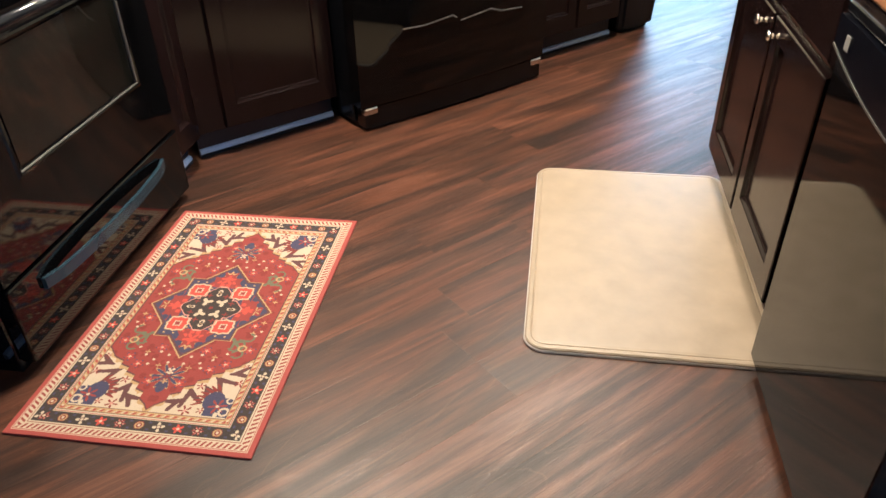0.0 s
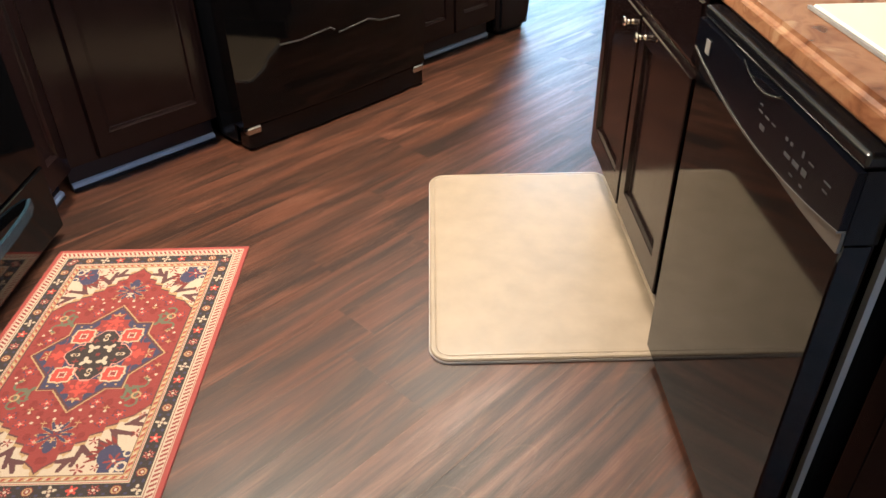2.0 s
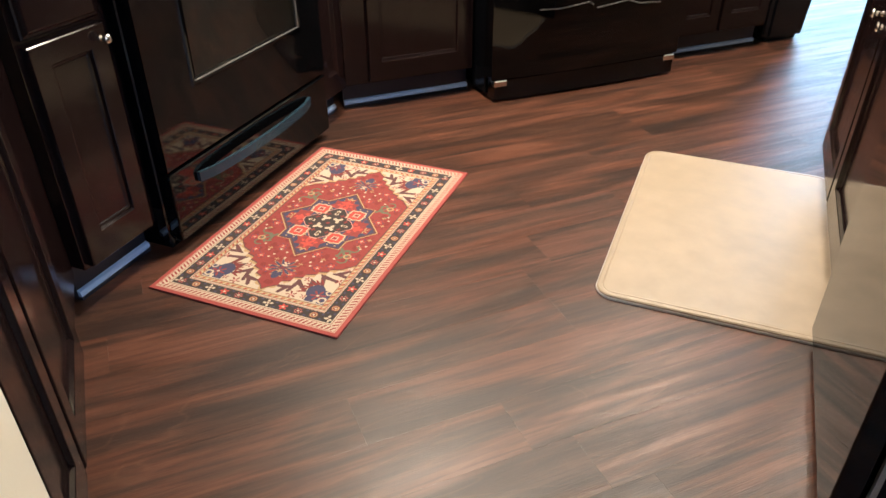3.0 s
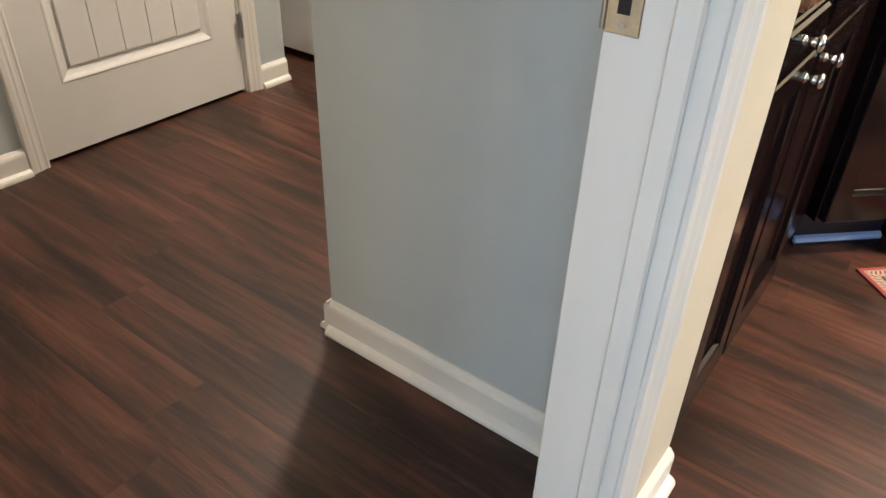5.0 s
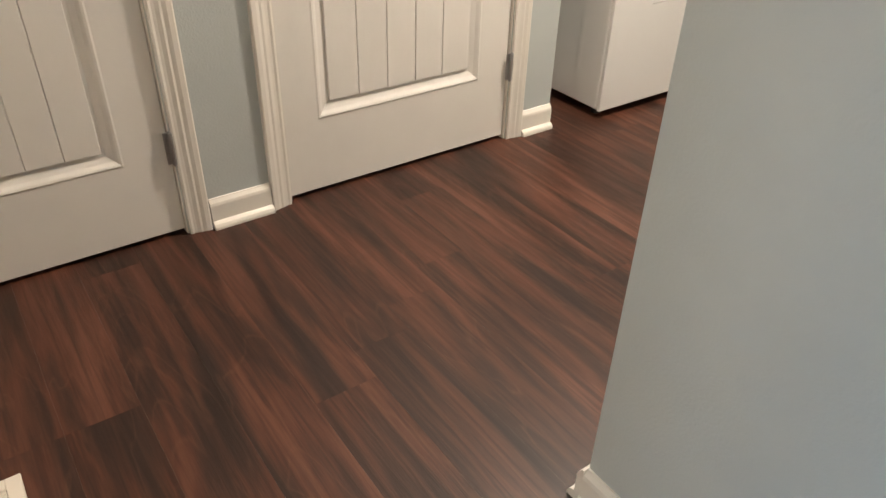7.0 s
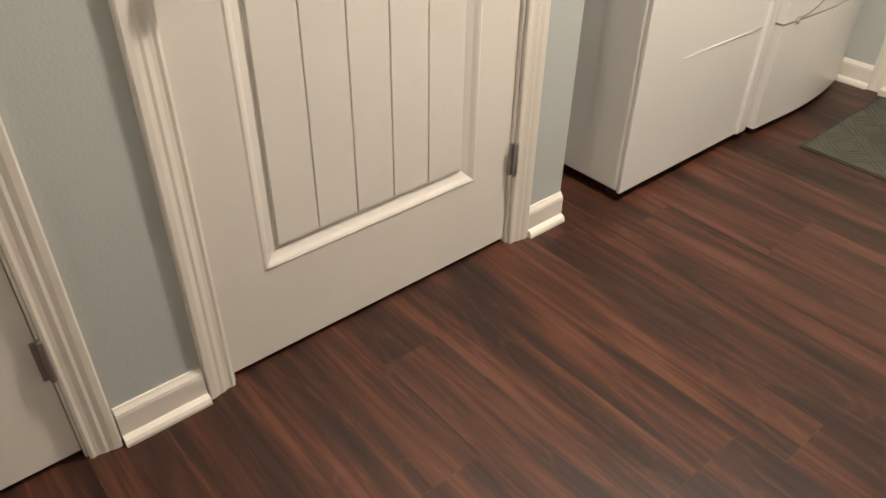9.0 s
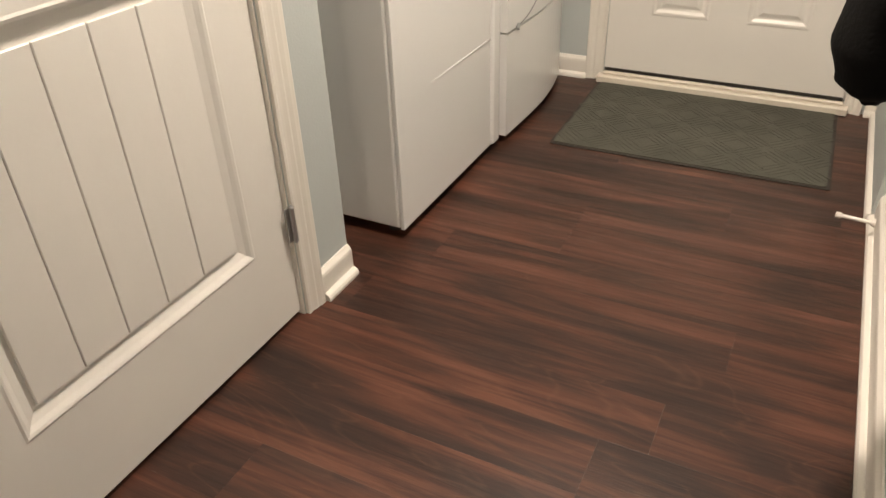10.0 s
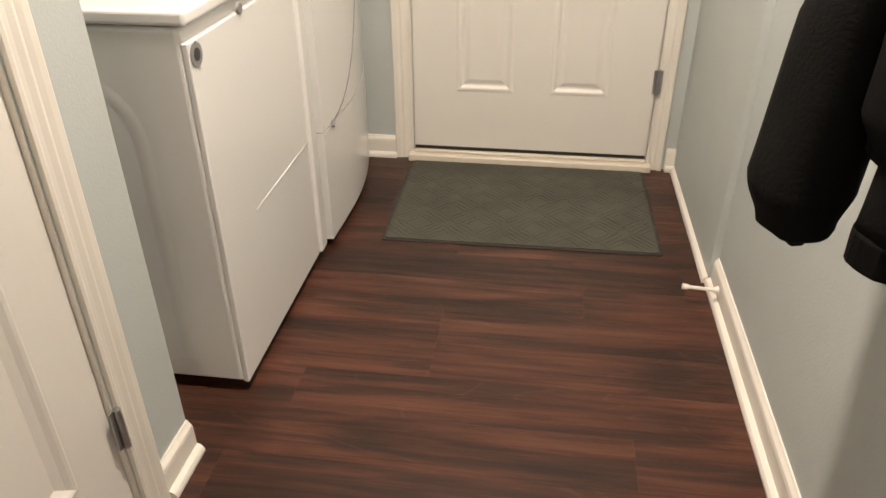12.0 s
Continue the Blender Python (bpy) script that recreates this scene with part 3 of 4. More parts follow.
countertop([(2.100, 0.078), (2.100, 1.01), xy(2.50, -0.69), xy(2.50, -0.10), (1.48, 1.4), (1.48, 0.118)], 0.892, 0.936, "orange-brown marbled laminate countertop on the west run")
countertop([xy(3.44, -0.69), (3.12, 2.035), (3.685, 2.035), (3.685, 2.71), (2.7, 2.71), xy(3.44, -0.10)], 0.892, 0.936, "orange-brown marbled laminate countertop by the refrigerator")
countertop([(4.74, 2.035), (5.35, 2.035), (5.35, 2.71), (4.74, 2.71)], 0.892, 0.936, "orange-brown marbled laminate countertop beyond the refrigerator")
board = thing("dish_mat", uv(2.58, -2.604, 0.937, 225), "cream drying mat with thin brown rim on the marbled countertop", "dish mat")
part("pad", boxes((0.004, 0.46, 0.004, 0.40, 0.0, 0.008), bevel=0.003), BACKSPLASH, board)
part("rim", boxes((0.0, 0.464, -0.002, 0.0035, 0.0, 0.005), (0.0, 0.464, 0.4005, 0.406, 0.0, 0.005)), LINE, board, "thin brown rim")



# ---- range ----
rng = thing("range", uv(2.53, -0.785), "black glossy freestanding range with oven window and drawer", "kitchen range")
RW = 0.895
part("body", boxes((0, RW, 0.045, 0.66, 0.0, 0.905), bevel=0.004), BLACK_GLOSS, rng)
drawer = part("drawer", boxes((0.004, RW - 0.004, 0.0, 0.044, 0.035, 0.252), bevel=0.006, segments=2), BLACK_GLOSS, rng)
bm = bmesh.new()
outline = []
for i in range(13):
    t = i / 12
    outline.append((0.115 + 0.64 * t, -0.012 - 0.032 * math.sin(math.pi * t) ** 0.5))
outline += [(x, y + 0.011) for x, y in outline[::-1]]
prism(bm, outline, 2, 0.183, 0.214)
part("handle", bm, HANDLE_BLUE_SHEEN, drawer, "curved flat glossy drawer handle")
oven = part("oven_door", slab_with_panels(bmesh.new(), RW - 0.008, 0.566, 0.040, [(0.165, 0.755, 0.195, 0.505)], [(0, 0), (0.004, -0.004), (0.010, -0.005), (0.016, -0.002), (0.020, 0.004), (0.030, 0.006)]), BLACK_GLOSS, rng)
oven.location = (0.004, 0.002, 0.262)
# Steel strips added for the highlights along the window's bottom and right edges.
part("window_edge_highlight", boxes((0.178, 0.742, -0.0035, 0.004, 0.200, 0.212), (0.733, 0.742, -0.0035, 0.004, 0.2125, 0.495), bevel=0.003, segments=2), DULL_STEEL, oven, "steel strips standing in for highlights on the oven window edge")
part("window", boxes((0.190, 0.730, 0.0025, 0.0055, 0.220, 0.482)), BLACK_GLASS, oven, "dark oven window")
bm = tube(bmesh.new(), (0.06, -0.048, 0.545), (RW - 0.07, -0.048, 0.545), 0.013)
part("handle", tube(tube(bm, (0.08, 0, 0.545), (0.08, -0.048, 0.545), 0.009), (RW - 0.09, 0, 0.545), (RW - 0.09, -0.048, 0.545), 0.009), HANDLE_BLACK, oven, smooth=True)
part("control_strip", boxes((0.004, RW - 0.004, 0.006, 0.044, 0.832, 0.900), bevel=0.004), BLACK_GLOSS, rng)
part("cooktop", boxes((0, RW, 0.005, 0.66, 0.906, 0.918), bevel=0.004), BLACK_GLASS, rng)
part("backguard", boxes((0, RW, 0.60, 0.66, 0.919, 1.10), bevel=0.006), BLACK_GLOSS, rng)

# ---- refrigerator ----
fr = thing("refrigerator", pose(3.702, 1.915, 0), "tall black glossy bottom-freezer refrigerator with chrome hinge caps", "refrigerator")
FW = 0.965
part("body", boxes((0.006, FW - 0.006, 0.075, 0.76, 0.02, 1.76), bevel=0.004), BLACK_SATIN, fr)


def bowed(w, z0, z1, depth, bow, x0=0.0):
    n, pts = 14, []
    for i in range(n + 1):
        t = i / n
        pts.append((x0 + w * t, -bow * (1 - (2 * t - 1) ** 2)))
    pts += [(x0 + w, depth), (x0, depth)]
    bm = prism(bmesh.new(), pts, 2, z0, z1)
    return bm


part("grille", bowed(FW - 0.03, 0.012, 0.098, 0.06, 0.012, 0.015), BLACK_SATIN, fr, "black base grille")
part("freezer_drawer", bowed(FW, 0.104, 0.655, 0.072, 0.02), BLACK_GLOSS, fr)
for i, x0 in enumerate((0.0, FW / 2 + 0.002)):
    d = part("door", bowed(FW / 2 - 0.002, 0.665, 1.755, 0.072, 0.012, x0), BLACK_GLOSS, fr)
    xh = FW / 2 - 0.05 if i == 0 else FW / 2 + 0.05
    part("handle", tube(bmesh.new(), (xh, -0.06, 0.75), (xh, -0.06, 1.45), 0.012), HANDLE_BLACK, d, smooth=True)
part("handle", tube(tube(tube(bmesh.new(), (0.08, -0.06, 0.60), (FW - 0.08, -0.06, 0.60), 0.012), (0.1, 0.0, 0.60), (0.1, -0.06, 0.60), 0.008), (FW - 0.1, 0.0, 0.60), (FW - 0.1, -0.06, 0.60), 0.008), HANDLE_BLACK, fr, smooth=True)
def reflection_line(points):
    """A thin grey tube in place of a reflection on the bowed front; points are (x, z)."""
    bm = bmesh.new()
    front = lambda x: -0.02 * (1 - (2 * x / FW - 1) ** 2) - 0.001
    for (xa, za), (xb, zb) in zip(points, points[1:]):
        for i in range(6):
            p, q = i / 6, (i + 1) / 6
            x0, x1 = xa + (xb - xa) * p, xa + (xb - xa) * q
            tube(bm, (x0, front(x0), za + (zb - za) * p), (x1, front(x1), za + (zb - za) * q), 0.0032, sides=8)
    return part("reflection_line", bm, DULL_STEEL, fr, "thin grey line standing in for a reflection on the freezer drawer", smooth=True)


reflection_line([(0.204, 0.382), (0.300, 0.378), (0.440, 0.392), (0.460, 0.380)])
reflection_line([(0.480, 0.364), (0.640, 0.380), (0.700, 0.360), (0.815, 0.352)])
for x in (0.012, FW - 0.075):
    part("foot_cap", boxes((x, x + 0.062, -0.010, 0.03, 0.070, 0.100), bevel=0.005), CHROME, fr, "worn chrome foot cap")

bin_ = thing("trash_bin", pose(5.52, 2.22, 0), "black plastic bin standing at the end of the cabinets", "trash bin")
bm = bmesh.new()
bmesh.ops.create_cone(bm, cap_ends=True, segments=4, radius1=0.19, radius2=0.24, depth=0.62, matrix=Matrix.Translation((0, 0, 0.31)) @ Matrix.Rotation(radians(45), 4, "Z"))
bmesh.ops.bevel(bm, geom=list(bm.edges), offset=0.03, segments=3, affect="EDGES")
part("body", bm, BLACK_SATIN, bin_)
part("lid", boxes((-0.17, 0.17, -0.17, 0.17, 0.62, 0.66), bevel=0.012), BLACK_SATIN, bin_)

# ---- dishwasher ----
dw = thing("dishwasher", uv(2.775, -2.515, 0, 225), "black glossy built-in dishwasher under the marbled countertop", "dishwasher")
DWW = 0.615
part("tub", boxes((0.01, DWW - 0.01, 0.06, 0.58, 0.06, 0.875)), BLACK_SATIN, dw)
part("door", boxes((0, DWW, 0.0, 0.045, 0.045, 0.760), bevel=0.003), BLACK_GLOSS, dw)
part("kick_plate", boxes((0.01, DWW - 0.01, 0.03, 0.045, 0.0, 0.042)), BLACK_SATIN, dw)
bm = bmesh.new()
n = 20
top = [(DWW * i / n, 0.866 - 0.006 * (0.5 + 0.5 * math.cos(2 * math.pi * max(-0.5, min(0.5, (i / n - 0.42) / 0.42)))) * (0.0 if abs(i / n - 0.42) > 0.21 else 1)) for i in range(n + 1)]
bot = [(DWW * i / n, 0.765 + 0.32 * (DWW * i / n - 0.38) ** 2) for i in range(n, -1, -1)]
panel = part("control_panel", prism(bm, top + bot, 1, -0.012, 0.0), NAVY_PANEL, dw, "blue-black control panel with grey print")
line = [(x, z) for x, z in bot] + [(x, z - 0.003) for x, z in bot[::-1]]
part("trim_line", prism(bmesh.new(), line, 1, -0.0135, -0.001), DULL_STEEL, panel, "thin silver trim line")
# Dull grey wedge stands in for light falling on the door's bevel.
wedge = [(x, z - 0.0035) for x, z in bot if x > 0.37]
wedge += [(x, z - 0.0035 - 0.11 * (x - 0.37)) for x, z in wedge[::-1]]
part("lit_door_bevel", prism(bmesh.new(), wedge, 1, -0.0055, -0.0005), DULL_STEEL, panel, "tapering door bevel, grey for the light on it")
arc = [(0.235 + 0.155 * i / 10, 0.8685 - 0.020 * math.sin(math.pi * i / 10) ** 0.8) for i in range(11)]
lip = bmesh.new()
for (xa, za), (xb, zb) in zip(arc, arc[1:]):
    tube(lip, (xa, -0.013, za), (xb, -0.013, zb), 0.0022, sides=8)
part("pocket_lip", lip, BLACK_SATIN, panel, "curved edge of the latch pocket", smooth=True)
part("top_band", boxes((0, DWW, -0.006, 0.05, 0.868, 0.890), bevel=0.006, segments=3), BLACK_SATIN, dw)
part("panel_backing", boxes((0, DWW, 0.001, 0.045, 0.761, 0.867)), BLACK_SATIN, dw)
part("badge", boxes((0.058, 0.079, -0.0145, -0.0125, 0.818, 0.844), bevel=0.0005), BADGE, panel, "small silver badge")
for i, (x, z, w, h) in enumerate(((0.245, 0.802, 0.022, 0.003), (0.275, 0.802, 0.022, 0.003), (0.305, 0.802, 0.02, 0.003), (0.262, 0.779, 0.026, 0.010), (0.365, 0.802, 0.012, 0.006),
                                  (0.385, 0.802, 0.012, 0.006), (0.372, 0.781, 0.030, 0.007), (0.405, 0.781, 0.030, 0.009), (0.440, 0.781, 0.022, 0.012), (0.430, 0.802, 0.008, 0.012),
                                  (0.455, 0.804, 0.022, 0.003), (0.405, 0.764, 0.016, 0.003), (0.445, 0.764, 0.012, 0.004), (0.510, 0.802, 0.028, 0.003), (0.512, 0.790, 0.020, 0.003), (0.245, 0.812, 0.016, 0.003))):
    part("mark", boxes((0.325 + (x - 0.245) * 0.86, 0.325 + (x - 0.245) * 0.86 + w * 0.7, -0.0127, -0.0121, z + 0.018, z + h * 0.8 + 0.018)), GREY_MARK, panel)
part("side_gasket", boxes((DWW + 0.004, DWW + 0.016, 0.050, 0.060, 0.03, 0.80)), STEEL, dw, "grey metal edge trim")

# ---- rug and floor mats ----
mat = thing("kitchen_mat", uv(3.255, -2.285, 0), "cream padded kitchen mat in front of the sink cabinet", "mat")


def rounded_rect(w, h, r, seg=8):
    pts = []
    for cx, cy, a0 in ((w / 2 - r, h / 2 - r, 0), (-w / 2 + r, h / 2 - r, 90), (-w / 2 + r, -h / 2 + r, 180), (w / 2 - r, -h / 2 + r, 270)):
        for i in range(seg + 1):
            a = radians(a0 + 90 * i / seg)
            pts.append((cx + r * math.cos(a), cy + r * math.sin(a)))
    return pts


def stacked(levels, r0):
    """A solid of rounded rectangles, each (width, height, z)."""
    bm = bmesh.new()
    loops = [[bm.verts.new((x, y, z)) for x, y in rounded_rect(w, h, max(0.004, r0 - (levels[0][0] - w) / 2))] for w, h, z in levels]
    n = len(loops[0])
    bm.faces.new(loops[0][::-1])
    for a, b in zip(loops, loops[1:]):
        for i in range(n):
            bm.faces.new((a[i], a[(i + 1) % n], b[(i + 1) % n], b[i]))
    bm.faces.new(loops[-1])
    return bm


MW, MH = 0.98, 0.636
part("base", stacked([(MW, MH, 0.0), (MW + 0.002, MH + 0.002, 0.003), (MW, MH, 0.0065)], 0.055), MAT_EDGE, mat, "pale edge of the mat")
part("cushion", stacked([(MW - 0.006, MH - 0.006, 0.0068), (MW - 0.004, MH - 0.004, 0.010), (MW - 0.012, MH - 0.012, 0.0135), (MW - 0.030, MH - 0.030, 0.0140), (MW - 0.036, MH - 0.036, 0.0122), (MW - 0.042, MH - 0.042, 0.0138), (MW - 0.06, MH - 0.06, 0.0145)], 0.052), MAT_CREAM, mat)

dm = thing("door_mat", pose(0.683, 2.36, 0, 0, 0, 0.8), "grey-green ribbed door mat before the back door", "mat")
part("base", stacked([(0.925, 0.655, 0.0), (0.925, 0.655, 0.003)], 0.012), RUBBER, dm)
bm = stacked([(0.900, 0.630, 0.0032), (0.900, 0.630, 0.006)], 0.010)
for i in range(9):
    for j in range(6):
        cx, cy = -0.40 + 0.1 * i, -0.25 + 0.1 * j
        s = 1 if (i + j) % 2 else -1
        for k in range(-2, 3):
            o = k * 0.018
            a, b = Vector((cx - 0.035, cy - s * 0.035)), Vector((cx + 0.035, cy + s * 0.035))
            nrm = Vector((-(b - a).y, (b - a).x)).normalized()
            q = [a + nrm * (o - 0.004), b + nrm * (o - 0.004), b + nrm * (o + 0.004), a + nrm * (o + 0.004)]
            prism(bm, [tuple(p) for p in q], 2, 0.006, 0.0072)
tagged(part("mat_surface", bm, MAT_GREY, dm), "grey-green surface with pressed chevrons", kind="stuff")

vent = thing("floor_vent", pose(0.643, -0.990, 0), "cream metal floor register with dark louvres", "floor vent")
VW, VH = 0.309, 0.137
part("frame", boxes((0, VW, 0, 0.028, 0, 0.006), (0, VW, VH - 0.028, VH, 0, 0.006), (0, 0.028, 0.028, VH - 0.028, 0, 0.006), (VW - 0.028, VW, 0.028, VH - 0.028, 0, 0.006), bevel=0.002), VENT_PAINT, vent)
part("damper", boxes((0.029, 0.152, 0.029, VH - 0.029, 0.0007, 0.0030)), VENT_PAINT, vent, "closed pale damper plate")
# No real depth below: a near-black slab stands in for the duct's shade.
part("duct", boxes((0.028, VW - 0.028, 0.028, VH - 0.028, -0.004, 0.0005)), DARK_GAP, vent, "dark slab for the shade in the duct opening")
for i in range(22):
    x = 0.033 + i * 0.0118
    part("louvre", boxes((x, x + 0.0052, 0.029, VH - 0.029, 0.0006, 0.005)), VENT_PAINT, vent)
part("cross_bar", boxes((0.029, VW - 0.029, 0.075, 0.090, 0.0051, 0.0062)), VENT_PAINT, vent)


# ---- laundry ----
dr = thing("dryer", pose(0.062, 1.25, 0, 0, 0, 90), "white front-panel laundry dryer with an embossed side", "laundry appliance")
AW, AD, AH = 0.680, 0.66, 0.895
part("cabinet", boxes((0, AW, 0.012, AD, 0.032, AH), bevel=0.010, segments=3), APPLIANCE, dr)
front = part("front_panel", boxes((0.002, AW - 0.060, 0.0, 0.014, 0.030, 0.865), bevel=0.003, segments=3), APPLIANCE, dr)
part("corner_column", boxes((AW - 0.058, AW, -0.010, 0.014, 0.030, 0.865), bevel=0.008, segments=3), APPLIANCE, dr)
part("ledge", tube(bmesh.new(), (0.20, 0.0035, 0.4085), (AW - 0.064, 0.0015, 0.4085), 0.0045, sides=12), APPLIANCE, front, smooth=True)
part("top_lid", boxes((-0.004, AW + 0.002, -0.006, AD, AH + 0.002, AH + 0.032), bevel=0.008, segments=3), APPLIANCE_TOP, dr)
bm = bmesh.new()
for r, z in ((0.024, -0.003),):
    tube(bm, (0.030, -0.003, 0.838), (0.030, 0.0, 0.838), 0.024, sides=28)
b = part("badge", bm, BADGE, front, "round printed badge")
part("badge_print", tube(tube(bmesh.new(), (0.030, -0.0036, 0.838), (0.030, -0.003, 0.838), 0.013, sides=20), (0.030, -0.0033, 0.862), (0.030, -0.003, 0.862), 0.003), GREY_MARK, b)
part("latch", tube(bmesh.new(), (0.26, -0.006, 0.872), (0.26, 0.0, 0.872), 0.012, sides=20), LINE, front)


def arch_pts(r, x_near, x_far, z_low, z_top):
    pts = [(x_near, z_low), (x_near, z_top - r)]
    pts += [(x_near + r - r * math.cos(radians(a)), z_top - r + r * math.sin(radians(a))) for a in range(10, 91, 10)]
    pts += [(x_far - r + r * math.sin(radians(a)), z_top - r + r * math.cos(radians(a))) for a in range(0, 91, 10)]
    return pts + [(x_far, z_low)]
outer = arch_pts(0.16, 0.11, 0.60, 0.09, 0.815)
inner = arch_pts(0.12, 0.165, 0.555, 0.09, 0.77)
bm = bmesh.new()
mid = [((a[0] + b[0]) / 2, (a[1] + b[1]) / 2) for a, b in zip(outer, inner)]
rows = [[bm.verts.new((d, y, z)) for y, z in ring] for ring, d in ((outer, 0.001), ([((a[0] * 2 + b[0]) / 3, (a[1] * 2 + b[1]) / 3) for a, b in zip(outer, inner)], -0.0008),
        ([((a[0] + 2 * b[0]) / 3, (a[1] + 2 * b[1]) / 3) for a, b in zip(outer, inner)], -0.0008), (inner, 0.001))]
for a, b in zip(rows, rows[1:]):
    for i in range(len(a) - 1):
        bm.faces.new((a[i], a[i + 1], b[i + 1], b[i]))
part("embossed_arch", bm, APPLIANCE, dr, smooth=True)
for x, y in ((0.05, 0.06), (AW - 0.05, 0.06), (0.05, AD - 0.06), (AW - 0.05, AD - 0.06)):
    part("foot", tube(bmesh.new(), (x, y, 0), (x, y, 0.032), 0.02), RUBBER, dr)

ws = thing("washer", pose(0.062, 1.962, 0, 0, 0, 90), "white bow-fronted laundry washer beside the dryer", "laundry appliance")
part("cabinet", boxes((0, AW, 0.05, AD, 0.032, AH), bevel=0.010, segments=3), APPLIANCE, ws)
pts = [(AW * i / 16, -0.010 - 0.022 * math.sin(math.pi * (0.15 + 0.55 * i / 16)) + 0.075 * max(0, i / 16 - 0.35) ** 2 * 1.4) for i in range(17)]
low = prism(bmesh.new(), pts + [(AW, 0.049), (0, 0.049)], 2, 0.030, 0.395)
f1 = part("lower_panel", low, APPLIANCE, ws, smooth=False)
up = prism(bmesh.new(), pts + [(AW, 0.049), (0, 0.049)], 2, 0.402, 0.865)
f2 = part("upper_panel", up, APPLIANCE, ws)
bm = bmesh.new()
seam = []
for i in range(15):
    t = i / 14
    x = 0.07 + 0.42 * t
    yb = np.interp(x, [p[0] for p in pts], [p[1] for p in pts])
    seam.append((x, yb - 0.001, 0.405 + 0.34 * t ** 2.2))
for a, b in zip(seam, seam[1:]):
    tube(bm, a, b, 0.0022, sides=6)
part("door_seam", bm, LINE, f2, "thin curved door seam")
part("latch_hook", tube(bmesh.new(), (0.060, -0.034, 0.400), (0.078, -0.030, 0.412), 0.006), STEEL, f2)
part("top_lid", boxes((-0.002, AW, -0.01, AD, AH + 0.002, AH + 0.032), bevel=0.008, segments=3), APPLIANCE_TOP, ws)
for x, y in ((0.05, 0.09), (AW - 0.05, 0.09), (0.05, AD - 0.06), (AW - 0.05, AD - 0.06)):
    part("foot", tube(bmesh.new(), (x, y, 0), (x, y, 0.032), 0.02), RUBBER, ws)

ds = thing("door_stopper", pose(1.263, 1.770, 0.062, 0, 0, 0), "white spring door stopper on the baseboard", "door stopper")
part("base", tube(bmesh.new(), (0.0, 0, 0), (-0.012, 0, 0), 0.013, 0.008), WHITE_RUBBER, ds)
part("spring", tube(bmesh.new(), (-0.012, 0, 0), (-0.085, 0, 0.004), 0.0055), WHITE_RUBBER, ds)
part("tip", tube(bmesh.new(), (-0.085, 0, 0.004), (-0.100, 0, 0.005), 0.0085), WHITE_RUBBER, ds)


# ---- coats ----
def sleeve(bm, line, n_side=20, fold=0.12, seed=0.0):
    """A hanging tube of cloth: line holds (centre, radius across x, radius across y), top to bottom."""
    loops = []
    fine = []
    for (c0, a0, b0), (c1, a1, b1) in zip(line, line[1:]):
        for k in range(6):
            t = k / 6
            s = t * t * (3 - 2 * t)
            fine.append((Vector(c0).lerp(Vector(c1), t), a0 + (a1 - a0) * s, b0 + (b1 - b0) * s))
    fine.append((Vector(line[-1][0]), line[-1][1], line[-1][2]))
    for c, a, b in fine:
        ring = []
        for i in range(n_side):
            th = 2 * math.pi * i / n_side
            k = 1 + fold * noise.noise(Vector((math.cos(th) * 1.6 + seed, math.sin(th) * 1.6, c.z * 3.0)))
            ring.append(bm.verts.new((c.x + a * k * math.cos(th), c.y + b * k * math.sin(th), c.z + 0.006 * noise.noise(Vector((th, seed, 1))))))
        loops.append(ring)
    for p, q in zip(loops, loops[1:]):
        for i in range(n_side):
            bm.faces.new((p[i], p[(i + 1) % n_side], q[(i + 1) % n_side], q[i]))
    bm.faces.new(loops[0])
    bm.faces.new(loops[-1][::-1])
    return bm


rail = thing("coat_rail", pose(1.284, 0.2, 1.62), "white wall rail with nickel coat hooks", "coat rail")
part("board", boxes((-0.018, 0, 0, 1.1, -0.045, 0.045), bevel=0.004), TRIM, rail)
for y in (0.15, 0.45, 0.75, 0.98):
    part("hook", tube(tube(bmesh.new(), (-0.018, y, 0), (-0.06, y, -0.01), 0.006), (-0.06, y, -0.01), (-0.075, y, 0.03), 0.006, 0.008), CHROME, rail)

coat = thing("coat", pose(1.212, 0.845, 0.738), "black coat hanging by its collar with a rounded sleeve", "coat", "coats")
part("sleeve", sleeve(bmesh.new(), [((0.04, 0.06, 0.91), 0.06, 0.05), ((0.0, 0.09, 0.6), 0.066, 0.062), ((-0.09, 0.105, 0.28), 0.074, 0.078), ((-0.12, 0.075, 0.07), 0.068, 0.072), ((-0.122, 0.055, 0.012), 0.048, 0.055), ((-0.12, 0.05, -0.012), 0.015, 0.022)], seed=2), BLACK_CLOTH, coat, smooth=True)
part("body", sleeve(bmesh.new(), [((0.0, 0.02, 0.91), 0.09, 0.12), ((0.0, -0.03, 0.55), 0.09, 0.12), ((-0.02, -0.02, 0.20), 0.08, 0.10), ((-0.03, -0.01, 0.14), 0.05, 0.07)], seed=5), BLACK_CLOTH, coat, smooth=True)
jacket = thing("jacket", pose(1.172, 0.797, 0.750), "black jacket with a flat ribbed cuff hanging beside the coat", "jacket", "coats")
part("sleeve", sleeve(bmesh.new(), [((0.045, -0.02, 0.90), 0.060, 0.080), ((0.035, 0.00, 0.45), 0.052, 0.064), ((0.010, 0.0, 0.16), 0.047, 0.054), ((0.0, 0.0, 0.045), 0.044, 0.048)], seed=9), BLACK_CLOTH, jacket, smooth=True)
